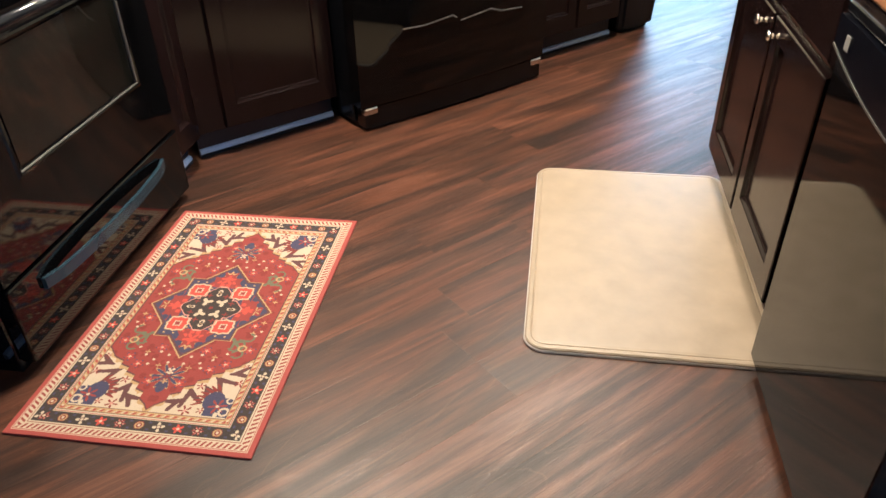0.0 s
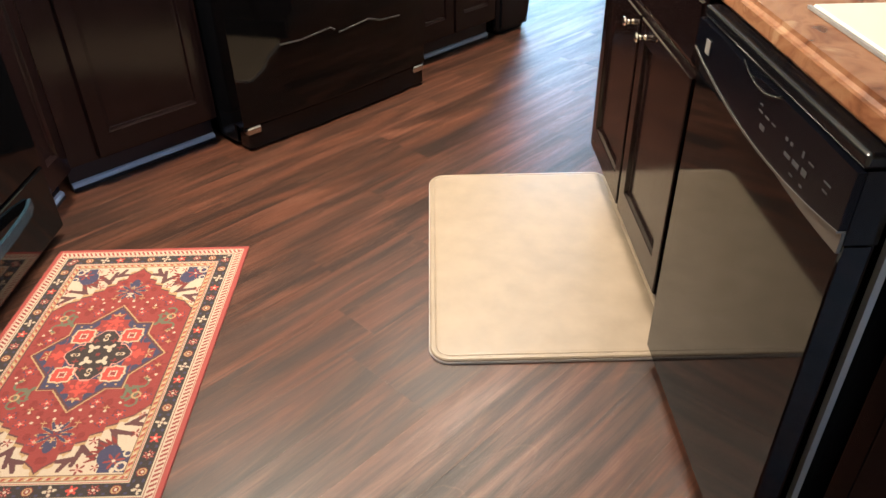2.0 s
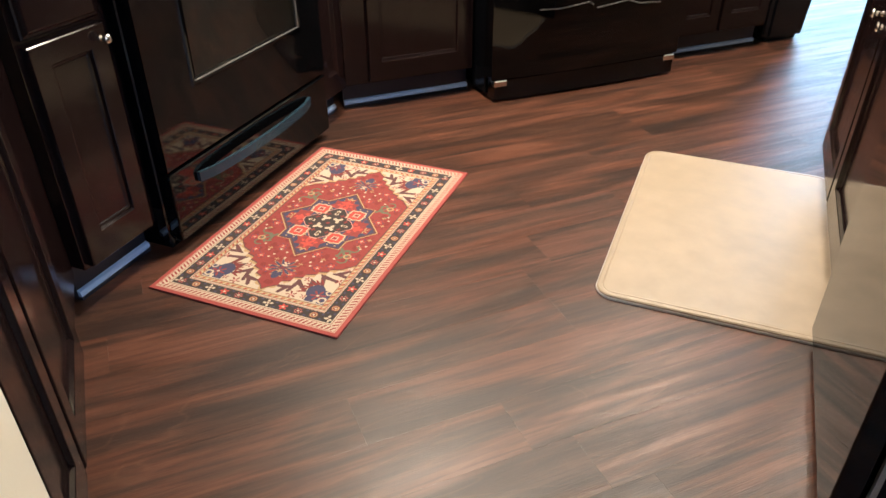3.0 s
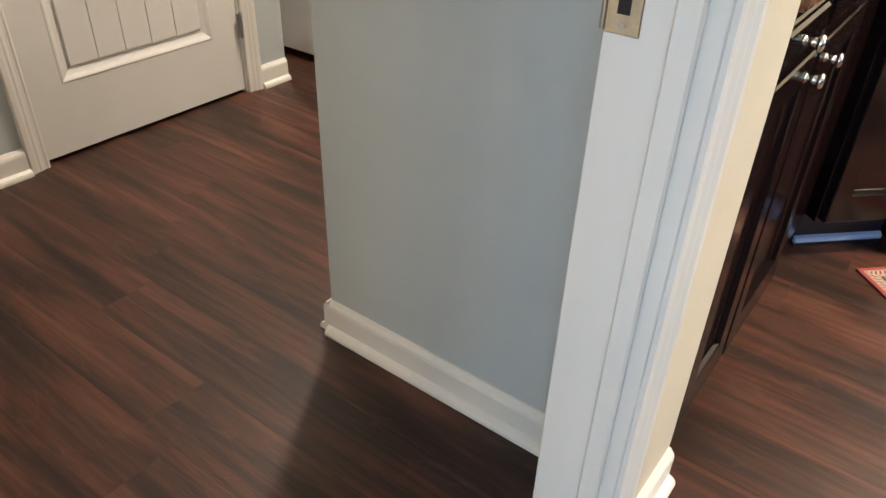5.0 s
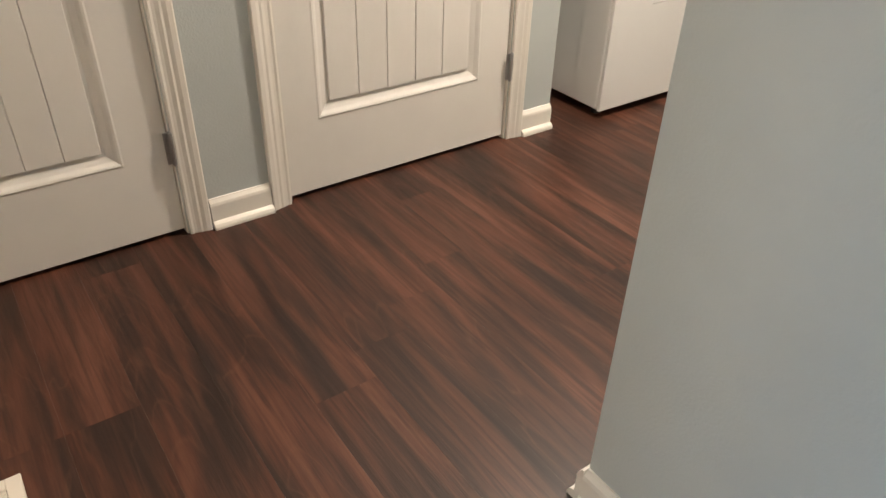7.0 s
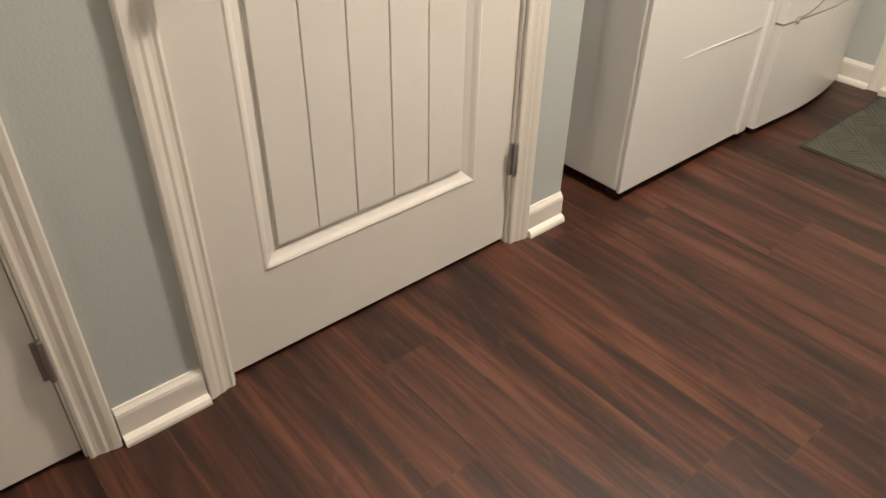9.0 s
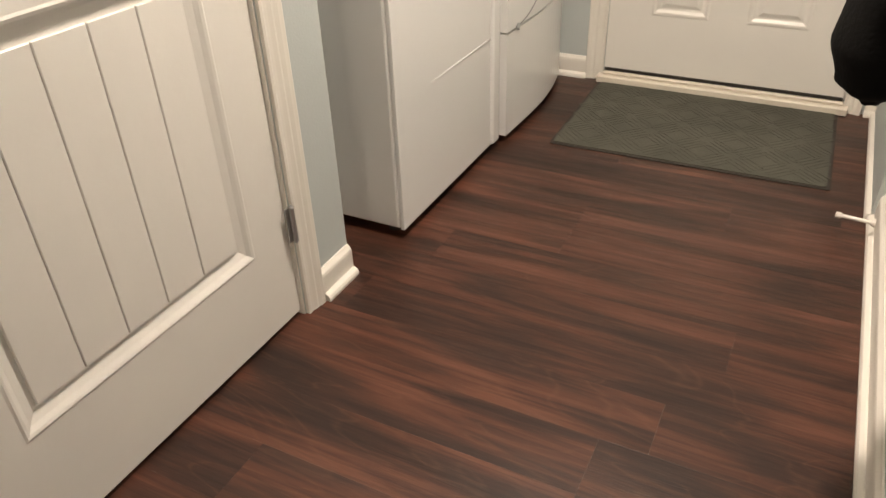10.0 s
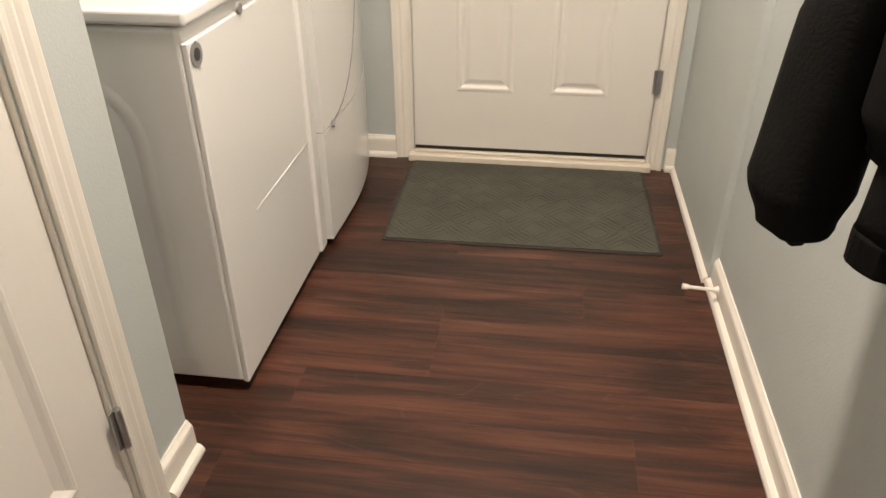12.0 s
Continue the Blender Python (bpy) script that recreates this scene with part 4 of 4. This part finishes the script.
part("cuff", sleeve(bmesh.new(), [((0.0, 0.0, 0.048), 0.043, 0.047), ((0.0, 0.0, 0.040), 0.046, 0.049), ((0.0, 0.0, 0.0), 0.045, 0.048)], seed=9, fold=0.08), BLACK_CLOTH, jacket)
part("body", sleeve(bmesh.new(), [((0.055, -0.15, 0.90), 0.055, 0.120), ((0.050, -0.14, 0.45), 0.052, 0.115), ((0.050, -0.10, 0.20), 0.048, 0.085), ((0.055, -0.07, 0.07), 0.030, 0.040), ((0.058, -0.055, 0.02), 0.012, 0.016)], seed=14, fold=0.22), BLACK_CLOTH, jacket, smooth=True)
part("lining_seam", tube(tube(bmesh.new(), (-0.012, -0.052, 0.09), (0.004, -0.062, 0.27), 0.0022, sides=8), (0.004, -0.062, 0.27), (0.03, -0.070, 0.40), 0.0022, sides=8), BLACK_CLOTH, jacket)
for k in range(3):
    part("snap", tube(bmesh.new(), (-0.018 + 0.004 * k, -0.0455, 0.030 + 0.020 * k), (-0.018 + 0.004 * k, -0.0500, 0.030 + 0.020 * k), 0.0035, 0.0030, sides=10), BLACK_GLOSS, jacket, "small dark snap")
hoodie = thing("printed_jacket", pose(1.200, 0.610, 0.885), "dark blue and grey printed jacket hanging beside the black jacket", "jacket", "coats")
part("sleeve", sleeve(bmesh.new(), [((0.02, 0.0, 0.76), 0.060, 0.075), ((0.010, 0.0, 0.40), 0.058, 0.070), ((0.0, 0.0, 0.12), 0.054, 0.062), ((0.0, 0.0, 0.035), 0.052, 0.060)], seed=21, fold=0.2), CAMO, hoodie, smooth=True)
part("cuff", sleeve(bmesh.new(), [((0.0, 0.0, 0.036), 0.048, 0.055), ((0.0, 0.0, 0.018), 0.047, 0.052), ((0.0, 0.0, 0.0), 0.045, 0.050)], seed=21, fold=0.08), NAVY_CLOTH, hoodie, "dark navy ribbed cuff", smooth=True)
part("drawstring", tube(tube(bmesh.new(), (-0.036, 0.048, 0.072), (-0.052, -0.005, 0.058), 0.0035), (-0.052, -0.005, 0.058), (-0.044, -0.045, 0.064), 0.0035, 0.003), STRAP, hoodie, "pale fabric strap", smooth=True)
part("body", sleeve(bmesh.new(), [((0.03, -0.12, 0.76), 0.055, 0.140), ((0.03, -0.11, 0.4), 0.052, 0.120), ((0.03, -0.10, 0.10), 0.050, 0.105), ((0.03, -0.10, 0.03), 0.045, 0.095)], seed=27), CAMO, hoodie, smooth=True)

# ---- ceiling lamps ----
# Every entry gets a fixture, the added kitchen fill included.
for lx, ly, watts in KITCHEN_LAMPS_AND_FILL + HALL_LAMPS:
    lamp = thing("ceiling_light", pose(lx, ly, 2.44), "round flush ceiling lamp with a lit glass shade", "ceiling light", "ceiling lamps")
    part("base", tube(bmesh.new(), (0, 0, -0.02), (0, 0, 0), 0.17, sides=32), CHROME, lamp)
    part("shade", tube(bmesh.new(), (0, 0, -0.048), (0, 0, -0.021), 0.13, 0.16, sides=32), LAMP_GLASS, lamp)


# ---- printed rug ----
RL, RB = 0.975, 0.592


def rug_pattern(a, b):
    """Colours of the print at a (along) and b (across), arrays in metres from the middle."""
    A, B = np.abs(a), np.abs(b)
    edge = np.minimum(RL / 2 - A, RB / 2 - B)
    along = np.where(RL / 2 - A < RB / 2 - B, b, a)
    C = dict(rose=(0.34, 0.055, 0.045), cream=(0.52, 0.42, 0.31), red=(0.25, 0.034, 0.028), brick=(0.20, 0.022, 0.018), black=(0.034, 0.023, 0.021),
             blue=(0.045, 0.043, 0.090), gold=(0.42, 0.27, 0.13), brown=(0.10, 0.035, 0.035), green=(0.12, 0.13, 0.08), bright=(0.50, 0.06, 0.04), pink=(0.55, 0.25, 0.20))
    out = np.empty(a.shape + (3,))
    out[:] = C["cream"]

    def put(mask, colour):
        out[mask] = C[colour]

    def blob(ca, cb, ra, rb):
        return ((A - ca) / ra) ** 2 + ((B - cb) / rb) ** 2 < 1

    def petals(ca, cb, r, n, depth=0.35, turn=0.0):
        da, db = A - ca, B - cb
        rr, th = np.hypot(da, db), np.arctan2(db, da)
        return rr < r * (1 - depth + depth * np.cos(n * (th + turn)))

    def limb(a0, b0, a1, b1, r0, r1):
        da, db = a1 - a0, b1 - b0
        t = np.clip(((A - a0) * da + (B - b0) * db) / (da * da + db * db), 0, 1)
        return np.hypot(A - a0 - t * da, B - b0 - t * db) < r0 + (r1 - r0) * t

    ends = np.interp(B, [0, 0.012, 0.034, 0.0341, 0.058, 0.0581, 0.082, 0.0821, 0.110, 0.1101, 0.136, 0.1361, 0.165, 0.193],
                     [0.378, 0.362, 0.345, 0.324, 0.315, 0.296, 0.288, 0.272, 0.262, 0.247, 0.238, 0.226, 0.214, 0.182])
    inside = (A < ends) & (B < 0.193)
    ripple = 0.003 * np.sin(A * 300) + 0.003 * np.sin(B * 300)
    grown = (A < ends + 0.013 + ripple) & (B < 0.201 + ripple)
    # cream corners: brown forked branches, red sprays, blue patches with scrolls
    for k, (a0, b0, a1, b1) in enumerate(((0.312, 0.080, 0.352, 0.095), (0.345, 0.062, 0.362, 0.040), (0.265, 0.135, 0.290, 0.165), (0.240, 0.168, 0.232, 0.196), (0.300, 0.118, 0.318, 0.132))):
        for s in (-1, 1):
            da, db = a1 - a0, b1 - b0
            put(limb(a0, b0, a1 + s * db * 0.55, b1 - s * da * 0.55, 0.0075, 0.0055), "brown")
        put(limb(a0, b0, a0 - (a1 - a0) * 0.5, b0 - (b1 - b0) * 0.5, 0.0065, 0.003), "brown")
    for ca, cb, r, turn in ((0.372, 0.092, 0.017, 0.2), (0.318, 0.152, 0.016, 1.0), (0.272, 0.188, 0.014, 2.0), (0.292, 0.098, 0.013, 0.5), (0.368, 0.128, 0.012, 0.9), (0.215, 0.182, 0.012, 0.1), (0.338, 0.020, 0.010, 0.0)):
        put(petals(ca, cb, r, 5, 0.55, turn), "brick")
        put(petals(ca, cb, r * 0.35, 3), "pink")
    for k in range(7):
        th = 0.25 + 0.22 * k
        put(limb(0.345 - 0.050 * math.cos(th), 0.160 - 0.045 * math.sin(th), 0.345 - 0.068 * math.cos(th + 0.12), 0.160 - 0.062 * math.sin(th + 0.12), 0.0042, 0.002), "brick")
    put((np.maximum(np.abs(A - 0.352), np.abs(B - 0.166)) < 0.030) | blob(0.335, 0.148, 0.030, 0.026), "blue")
    put(petals(0.350, 0.163, 0.024, 6, 0.55, 0.3), "red")
    put(np.abs(np.hypot(A - 0.366, B - 0.184) - 0.011) < 0.0028, "cream")
    put(np.abs(np.hypot(A - 0.330, B - 0.188) - 0.008) < 0.0024, "cream")
    put(blob(0.376, 0.168, 0.007, 0.006) | blob(0.350, 0.163, 0.004, 0.004), "cream")
    # medallion
    put(grown, "gold")
    put((A < ends + 0.005) & (B < 0.1965), "brown")
    put(inside, "red")
    put(inside & (np.sin(A * 90 + 2) * np.sin(B * 110 + 1) > 0.6), "brick")
    for ca, cb in ((0.235, 0.040), (0.090, 0.155), (0.045, 0.170), (0.190, 0.090)):
        put(inside & petals(ca, cb, 0.022, 6, 0.5, ca * 30), "brick")
        put(inside & petals(ca, cb, 0.008, 4, 0.4), "gold")
    for ca, cb in ((0.212, 0.128), (0.170, 0.060), (0.060, 0.150), (0.235, 0.095), (0.155, 0.170), (0.290, 0.040)):
        put(inside & petals(ca, cb, 0.017, 5, 0.55, cb * 40), "blue")
        put(inside & petals(ca, cb, 0.013, 5, 0.5, cb * 40), "bright")
        put(inside & petals(ca, cb, 0.005, 4, 0.4), "cream")
    for ca, cb, r in ((0.140, 0.128, 0.021), (0.172, 0.142, 0.014), (0.108, 0.150, 0.015)):
        put(inside & (np.abs(np.hypot(A - ca, B - cb) - r) < 0.0030) & (np.arctan2(B - cb, A - ca) > -0.9), "green")
    for a0, b0, a1, b1 in ((0.118, 0.112, 0.150, 0.140), (0.128, 0.125, 0.120, 0.152), (0.128, 0.120, 0.160, 0.118), (0.150, 0.140, 0.168, 0.128)):
        put(inside & limb(a0, b0, a1, b1, 0.0055, 0.003), "green")
    put(inside & (np.abs(np.hypot(A - 0.150, B - 0.148) - 0.010) < 0.0025), "gold")
    star = (A / 0.205 + B / 0.176 < 1) | ((A < 0.128) & (B < 0.108))
    put(star, "gold")
    put((A / 0.199 + B / 0.171 < 1) | ((A < 0.125) & (B < 0.105)), "brown")
    put((A / 0.190 + B / 0.163 < 1) | ((A < 0.120) & (B < 0.100)), "blue")
    arms = (A / 0.186 + B / 0.159 < 1) & ((A > 0.120) | (B > 0.100))
    put(arms & (np.sin(A * 130 + 1) * np.sin(B * 150 + 0.5) > -0.15), "red")
    put(arms & (petals(0.150, 0.0, 0.020, 7, 0.5) | petals(0.0, 0.128, 0.018, 7, 0.5)), "gold")
    dots = (np.sin(A * 240) > 0.70) & (np.sin(B * 240) > 0.70)
    put(((A < 0.117) & (B < 0.097)) & dots, "gold")
    put((A / 0.168 + B / 0.130 < 1) & ((A > 0.092) | (B > 0.076)), "red")
    put((A / 0.150 + B / 0.118 < 1) & ((A > 0.092) | (B > 0.076)) & (np.sin(A * 200) * np.sin(B * 200) > 0.2), "bright")
    put(petals(0.128, 0.0, 0.024, 5, 0.4) | petals(0.0, 0.104, 0.019, 5, 0.4), "bright")
    put(petals(0.160, 0.0, 0.010, 3, 0.4), "gold")
    for r, c in ((0.033, "gold"), (0.031, "cream"), (0.027, "bright"), (0.012, "cream"), (0.008, "red")):
        m1, m2 = np.abs(A - 0.073), np.abs(B - 0.064)
        put(np.maximum(m1, m2) + 0.30 * np.minimum(m1, m2) + 0.0015 * np.sin(6 * np.arctan2(m2, m1)) < r, c)
    ring = A / 0.104 + B / 0.088
    put(((np.minimum(A / 1.1, B) < 0.036) & (np.maximum(A / 1.1, B) < 0.088) & (ring < 1.06)) | (np.maximum(A, B) < 0.050), "pink")
    cross = ((np.minimum(A / 1.1, B) < 0.033) & (np.maximum(A / 1.1, B) < 0.084) & (ring < 1.02)) | (np.maximum(A, B) < 0.046)
    put(cross, "black")
    put(cross & (petals(0.052, 0.024, 0.010, 4, 0.4) | petals(0.024, 0.050, 0.009, 4, 0.4)), "brick")
    put(petals(0.066, 0.0, 0.015, 2, 0.35) | petals(0.0, 0.058, 0.012, 2, 0.35, 1.57), "cream")
    put(petals(0.066, 0.0, 0.009, 2, 0.35) | petals(0.0, 0.058, 0.007, 2, 0.35, 1.57), "black")
    put(petals(0.066, 0.0, 0.004, 4) | petals(0.0, 0.058, 0.0035, 4), "gold")
    put(petals(0.025, 0.022, 0.018, 3, 0.35, -0.8) & (np.hypot(A, B) > 0.012), "cream")
    put(np.hypot(A, B) < 0.006, "brick")
    # blue palmettes at both tips
    put(petals(0.268, 0.0, 0.046, 11, 0.34, 0.2), "gold")
    put(petals(0.268, 0.0, 0.042, 11, 0.36, 0.2) | blob(0.306, 0.0, 0.018, 0.012), "blue")
    put(petals(0.272, 0.0, 0.018, 7, 0.5), "brick")
    put(petals(0.285, 0.0, 0.010, 5, 0.4), "gold")
    for da, db in ((0.0, 0.0), (0.006, 0.006), (-0.006, 0.005), (0.008, 0.0)):
        put(np.hypot(A - 0.250 - da, B - db) < 0.0036, "cream")
    for ca, cb in ((0.215, 0.062), (0.200, 0.090), (0.195, 0.030), (0.185, 0.055), (0.232, 0.070), (0.175, 0.118), (0.080, 0.175), (0.100, 0.165), (0.222, 0.020)):
        put(inside & blob(ca, cb, 0.0040, 0.0040), "cream")
    # borders
    put(edge < 0.101, "brown")
    put(edge < 0.0985, "gold")
    put((edge < 0.0965) & (edge > 0.0875) & (np.mod(along + edge * 0.9 + 1, 0.020) < 0.0075), "rose")
    put((edge < 0.0950) & (edge > 0.0890) & (np.mod(along + edge * 0.9 + 1.010, 0.020) < 0.0040), "cream")
    put(edge < 0.0865, "brown")
    put(edge < 0.0845, "cream")
    put((edge < 0.0815) & (edge > 0.0795), "rose")
    put(edge < 0.0775, "black")
    s = np.mod(along + 0.5, 0.047) - 0.0235
    k = np.mod(np.floor((along + 0.5) / 0.047), 4)
    e = edge - 0.0600
    fl = np.hypot(s, e)
    th = np.arctan2(e, s)
    band = (edge < 0.0765) & (edge > 0.0440)
    put(band & (fl < 0.0140 * (0.70 + 0.30 * np.cos(5 * th))) & (k == 0), "bright")
    put(band & (fl < 0.0150 * (0.62 + 0.38 * np.cos(4 * th + 0.8))) & (k == 1), "cream")
    put(band & (fl < 0.0060) & (k == 1), "brown")
    put(band & (fl < 0.0120) & (k == 2), "brick")
    put(band & (np.abs(fl - 0.0085) < 0.0016) & (k == 2), "gold")
    put(band & (fl < 0.0145 * (0.66 + 0.34 * np.cos(6 * th))) & (k == 3), "brick")
    put(band & (np.abs(fl - 0.0090) < 0.0013) & (k == 3) & (np.sin(8 * th) > 0), "pink")
    put(band & (fl < 0.0036), "cream")
    put(band & (np.hypot(np.abs(s) - 0.0225, np.abs(e) - 0.010) < 0.0032), "blue")
    put(edge < 0.0430, "cream")
    put((edge < 0.0400) & (edge > 0.0378), "brick")
    put((edge < 0.0335) & (edge > 0.0185) & (np.mod(along + edge * 0.6 + 1, 0.0135) < 0.0066), "red")
    put((edge < 0.0160) & (edge > 0.0145), "rose")
    put(edge < 0.0125, "rose")
    return out * 0.78


def make_rug():
    root = thing("rug", uv(2.828, -1.106, 0, 45.2), "red oriental printed rug with cream corners in front of the range", "rug")
    part("backing", boxes((-RL / 2, RL / 2, -RB / 2, RB / 2, 0.0, 0.0052), bevel=0.0012), material("rug_backing", (0.26, 0.045, 0.04), 0.9), root, "rose red edge")
    nx, ny = 520, 318
    xs, ys = np.linspace(-RL / 2 + 0.001, RL / 2 - 0.001, nx), np.linspace(-RB / 2 + 0.001, RB / 2 - 0.001, ny)
    X, Y = np.meshgrid(xs, ys, indexing="ij")
    Z = 0.0062 + 0.0002 * np.sin(X * 9) * np.sin(Y * 7)
    co = np.stack([X, Y, Z], -1).reshape(-1, 3)
    i, j = np.meshgrid(np.arange(nx - 1), np.arange(ny - 1), indexing="ij")
    q = (i * ny + j).ravel()
    faces = np.stack([q, q + ny, q + ny + 1, q + 1], -1)
    me = bpy.data.meshes.new("print")
    me.from_pydata(co.tolist(), [], faces.tolist())
    col = rug_pattern(X, Y).reshape(-1, 3)
    att = me.color_attributes.new("print", "FLOAT_COLOR", "POINT")
    att.data.foreach_set("color", np.concatenate([col, np.ones((len(col), 1))], 1).astype(np.float32).ravel())
    m = material("printed_pile", (0.4, 0.1, 0.1), 0.85, bump=0.6, bump_scale=420)
    nt = m.node_tree
    at = nt.nodes.new("ShaderNodeAttribute")
    at.attribute_name = "print"
    nz = nt.nodes.new("ShaderNodeTexNoise")
    nz.inputs["Scale"].default_value, nz.inputs["Detail"].default_value = 300, 2
    mr = nt.nodes.new("ShaderNodeMapRange")
    mr.inputs["To Min"].default_value, mr.inputs["To Max"].default_value = 0.75, 1.25
    nt.links.new(nz.outputs[0], mr.inputs[0])
    vm = nt.nodes.new("ShaderNodeVectorMath")
    vm.operation = "SCALE"
    nt.links.new(at.outputs["Color"], vm.inputs[0])
    nt.links.new(mr.outputs[0], vm.inputs["Scale"])
    nt.links.new(vm.outputs[0], nt.nodes["Principled BSDF"].inputs["Base Color"])
    me.materials.append(m)
    ob = new("print", me)
    ob.parent = root
    tagged(ob, "woven-look print of medallion and borders")


make_rug()


# ---- floor planks ----
def make_floor():
    floor = tagged(new("floor"), "dark red-brown vinyl plank floor with swirling grain", kind="structure")
    rnd = random.Random(4)
    PW, PL, GAP = 0.152, 1.22, 0.00006
    meshes = {}

    def plank_mesh(length):
        key = round(length, 2)
        if key not in meshes:
            bm = boxes((GAP, key - GAP, GAP, PW - GAP, -0.0055, 0.0))
            top = [e for e in bm.edges if all(abs(v.co.z) < 1e-5 for v in e.verts)]
            bmesh.ops.bevel(bm, geom=top, offset=0.00015, segments=1, affect="EDGES")
            meshes[key] = finish("plank", bm, PLANK)
        return meshes[key]

    spots = []
    y = -3.5
    while y < 5.2:
        x = -0.95 - round(rnd.uniform(0, 11)) * 0.1
        while x < 7.95:
            a, b = max(x, -0.95), min(x + PL, 7.95)
            if b - a > 0.05:
                spots.append((a, y, b - a))
            x += PL
        y += PW
    near = lambda s: (max(0, s[0] - 3.2, 0.2 - s[0] - s[2]) ** 2 + (s[1] - 0.6) ** 2)
    spots.sort(key=near)
    for x, yy, ln in spots[:290]:
        ob = new("plank", plank_mesh(ln))
        ob.location = (x, yy, 0)
        ob.parent = floor
    verts, faces = [], []
    for x, yy, ln in spots[290:]:
        n = len(verts)
        verts += [(x + dx, yy + dy, z) for dx in (GAP, ln - GAP) for dy in (GAP, PW - GAP) for z in (-0.0055, 0.0)]
        faces += [tuple(n + i for i in f) for f in ((0, 1, 3, 2), (4, 6, 7, 5), (0, 4, 5, 1), (2, 3, 7, 6), (1, 5, 7, 3))]
    me = bpy.data.meshes.new("far_planks")
    me.from_pydata(verts, [], faces)
    me.materials.append(PLANK)
    ob = new("far_planks", me)
    ob.parent = floor
    tagged(ob, "red-brown vinyl planks of the far floor", kind="stuff")


make_floor()
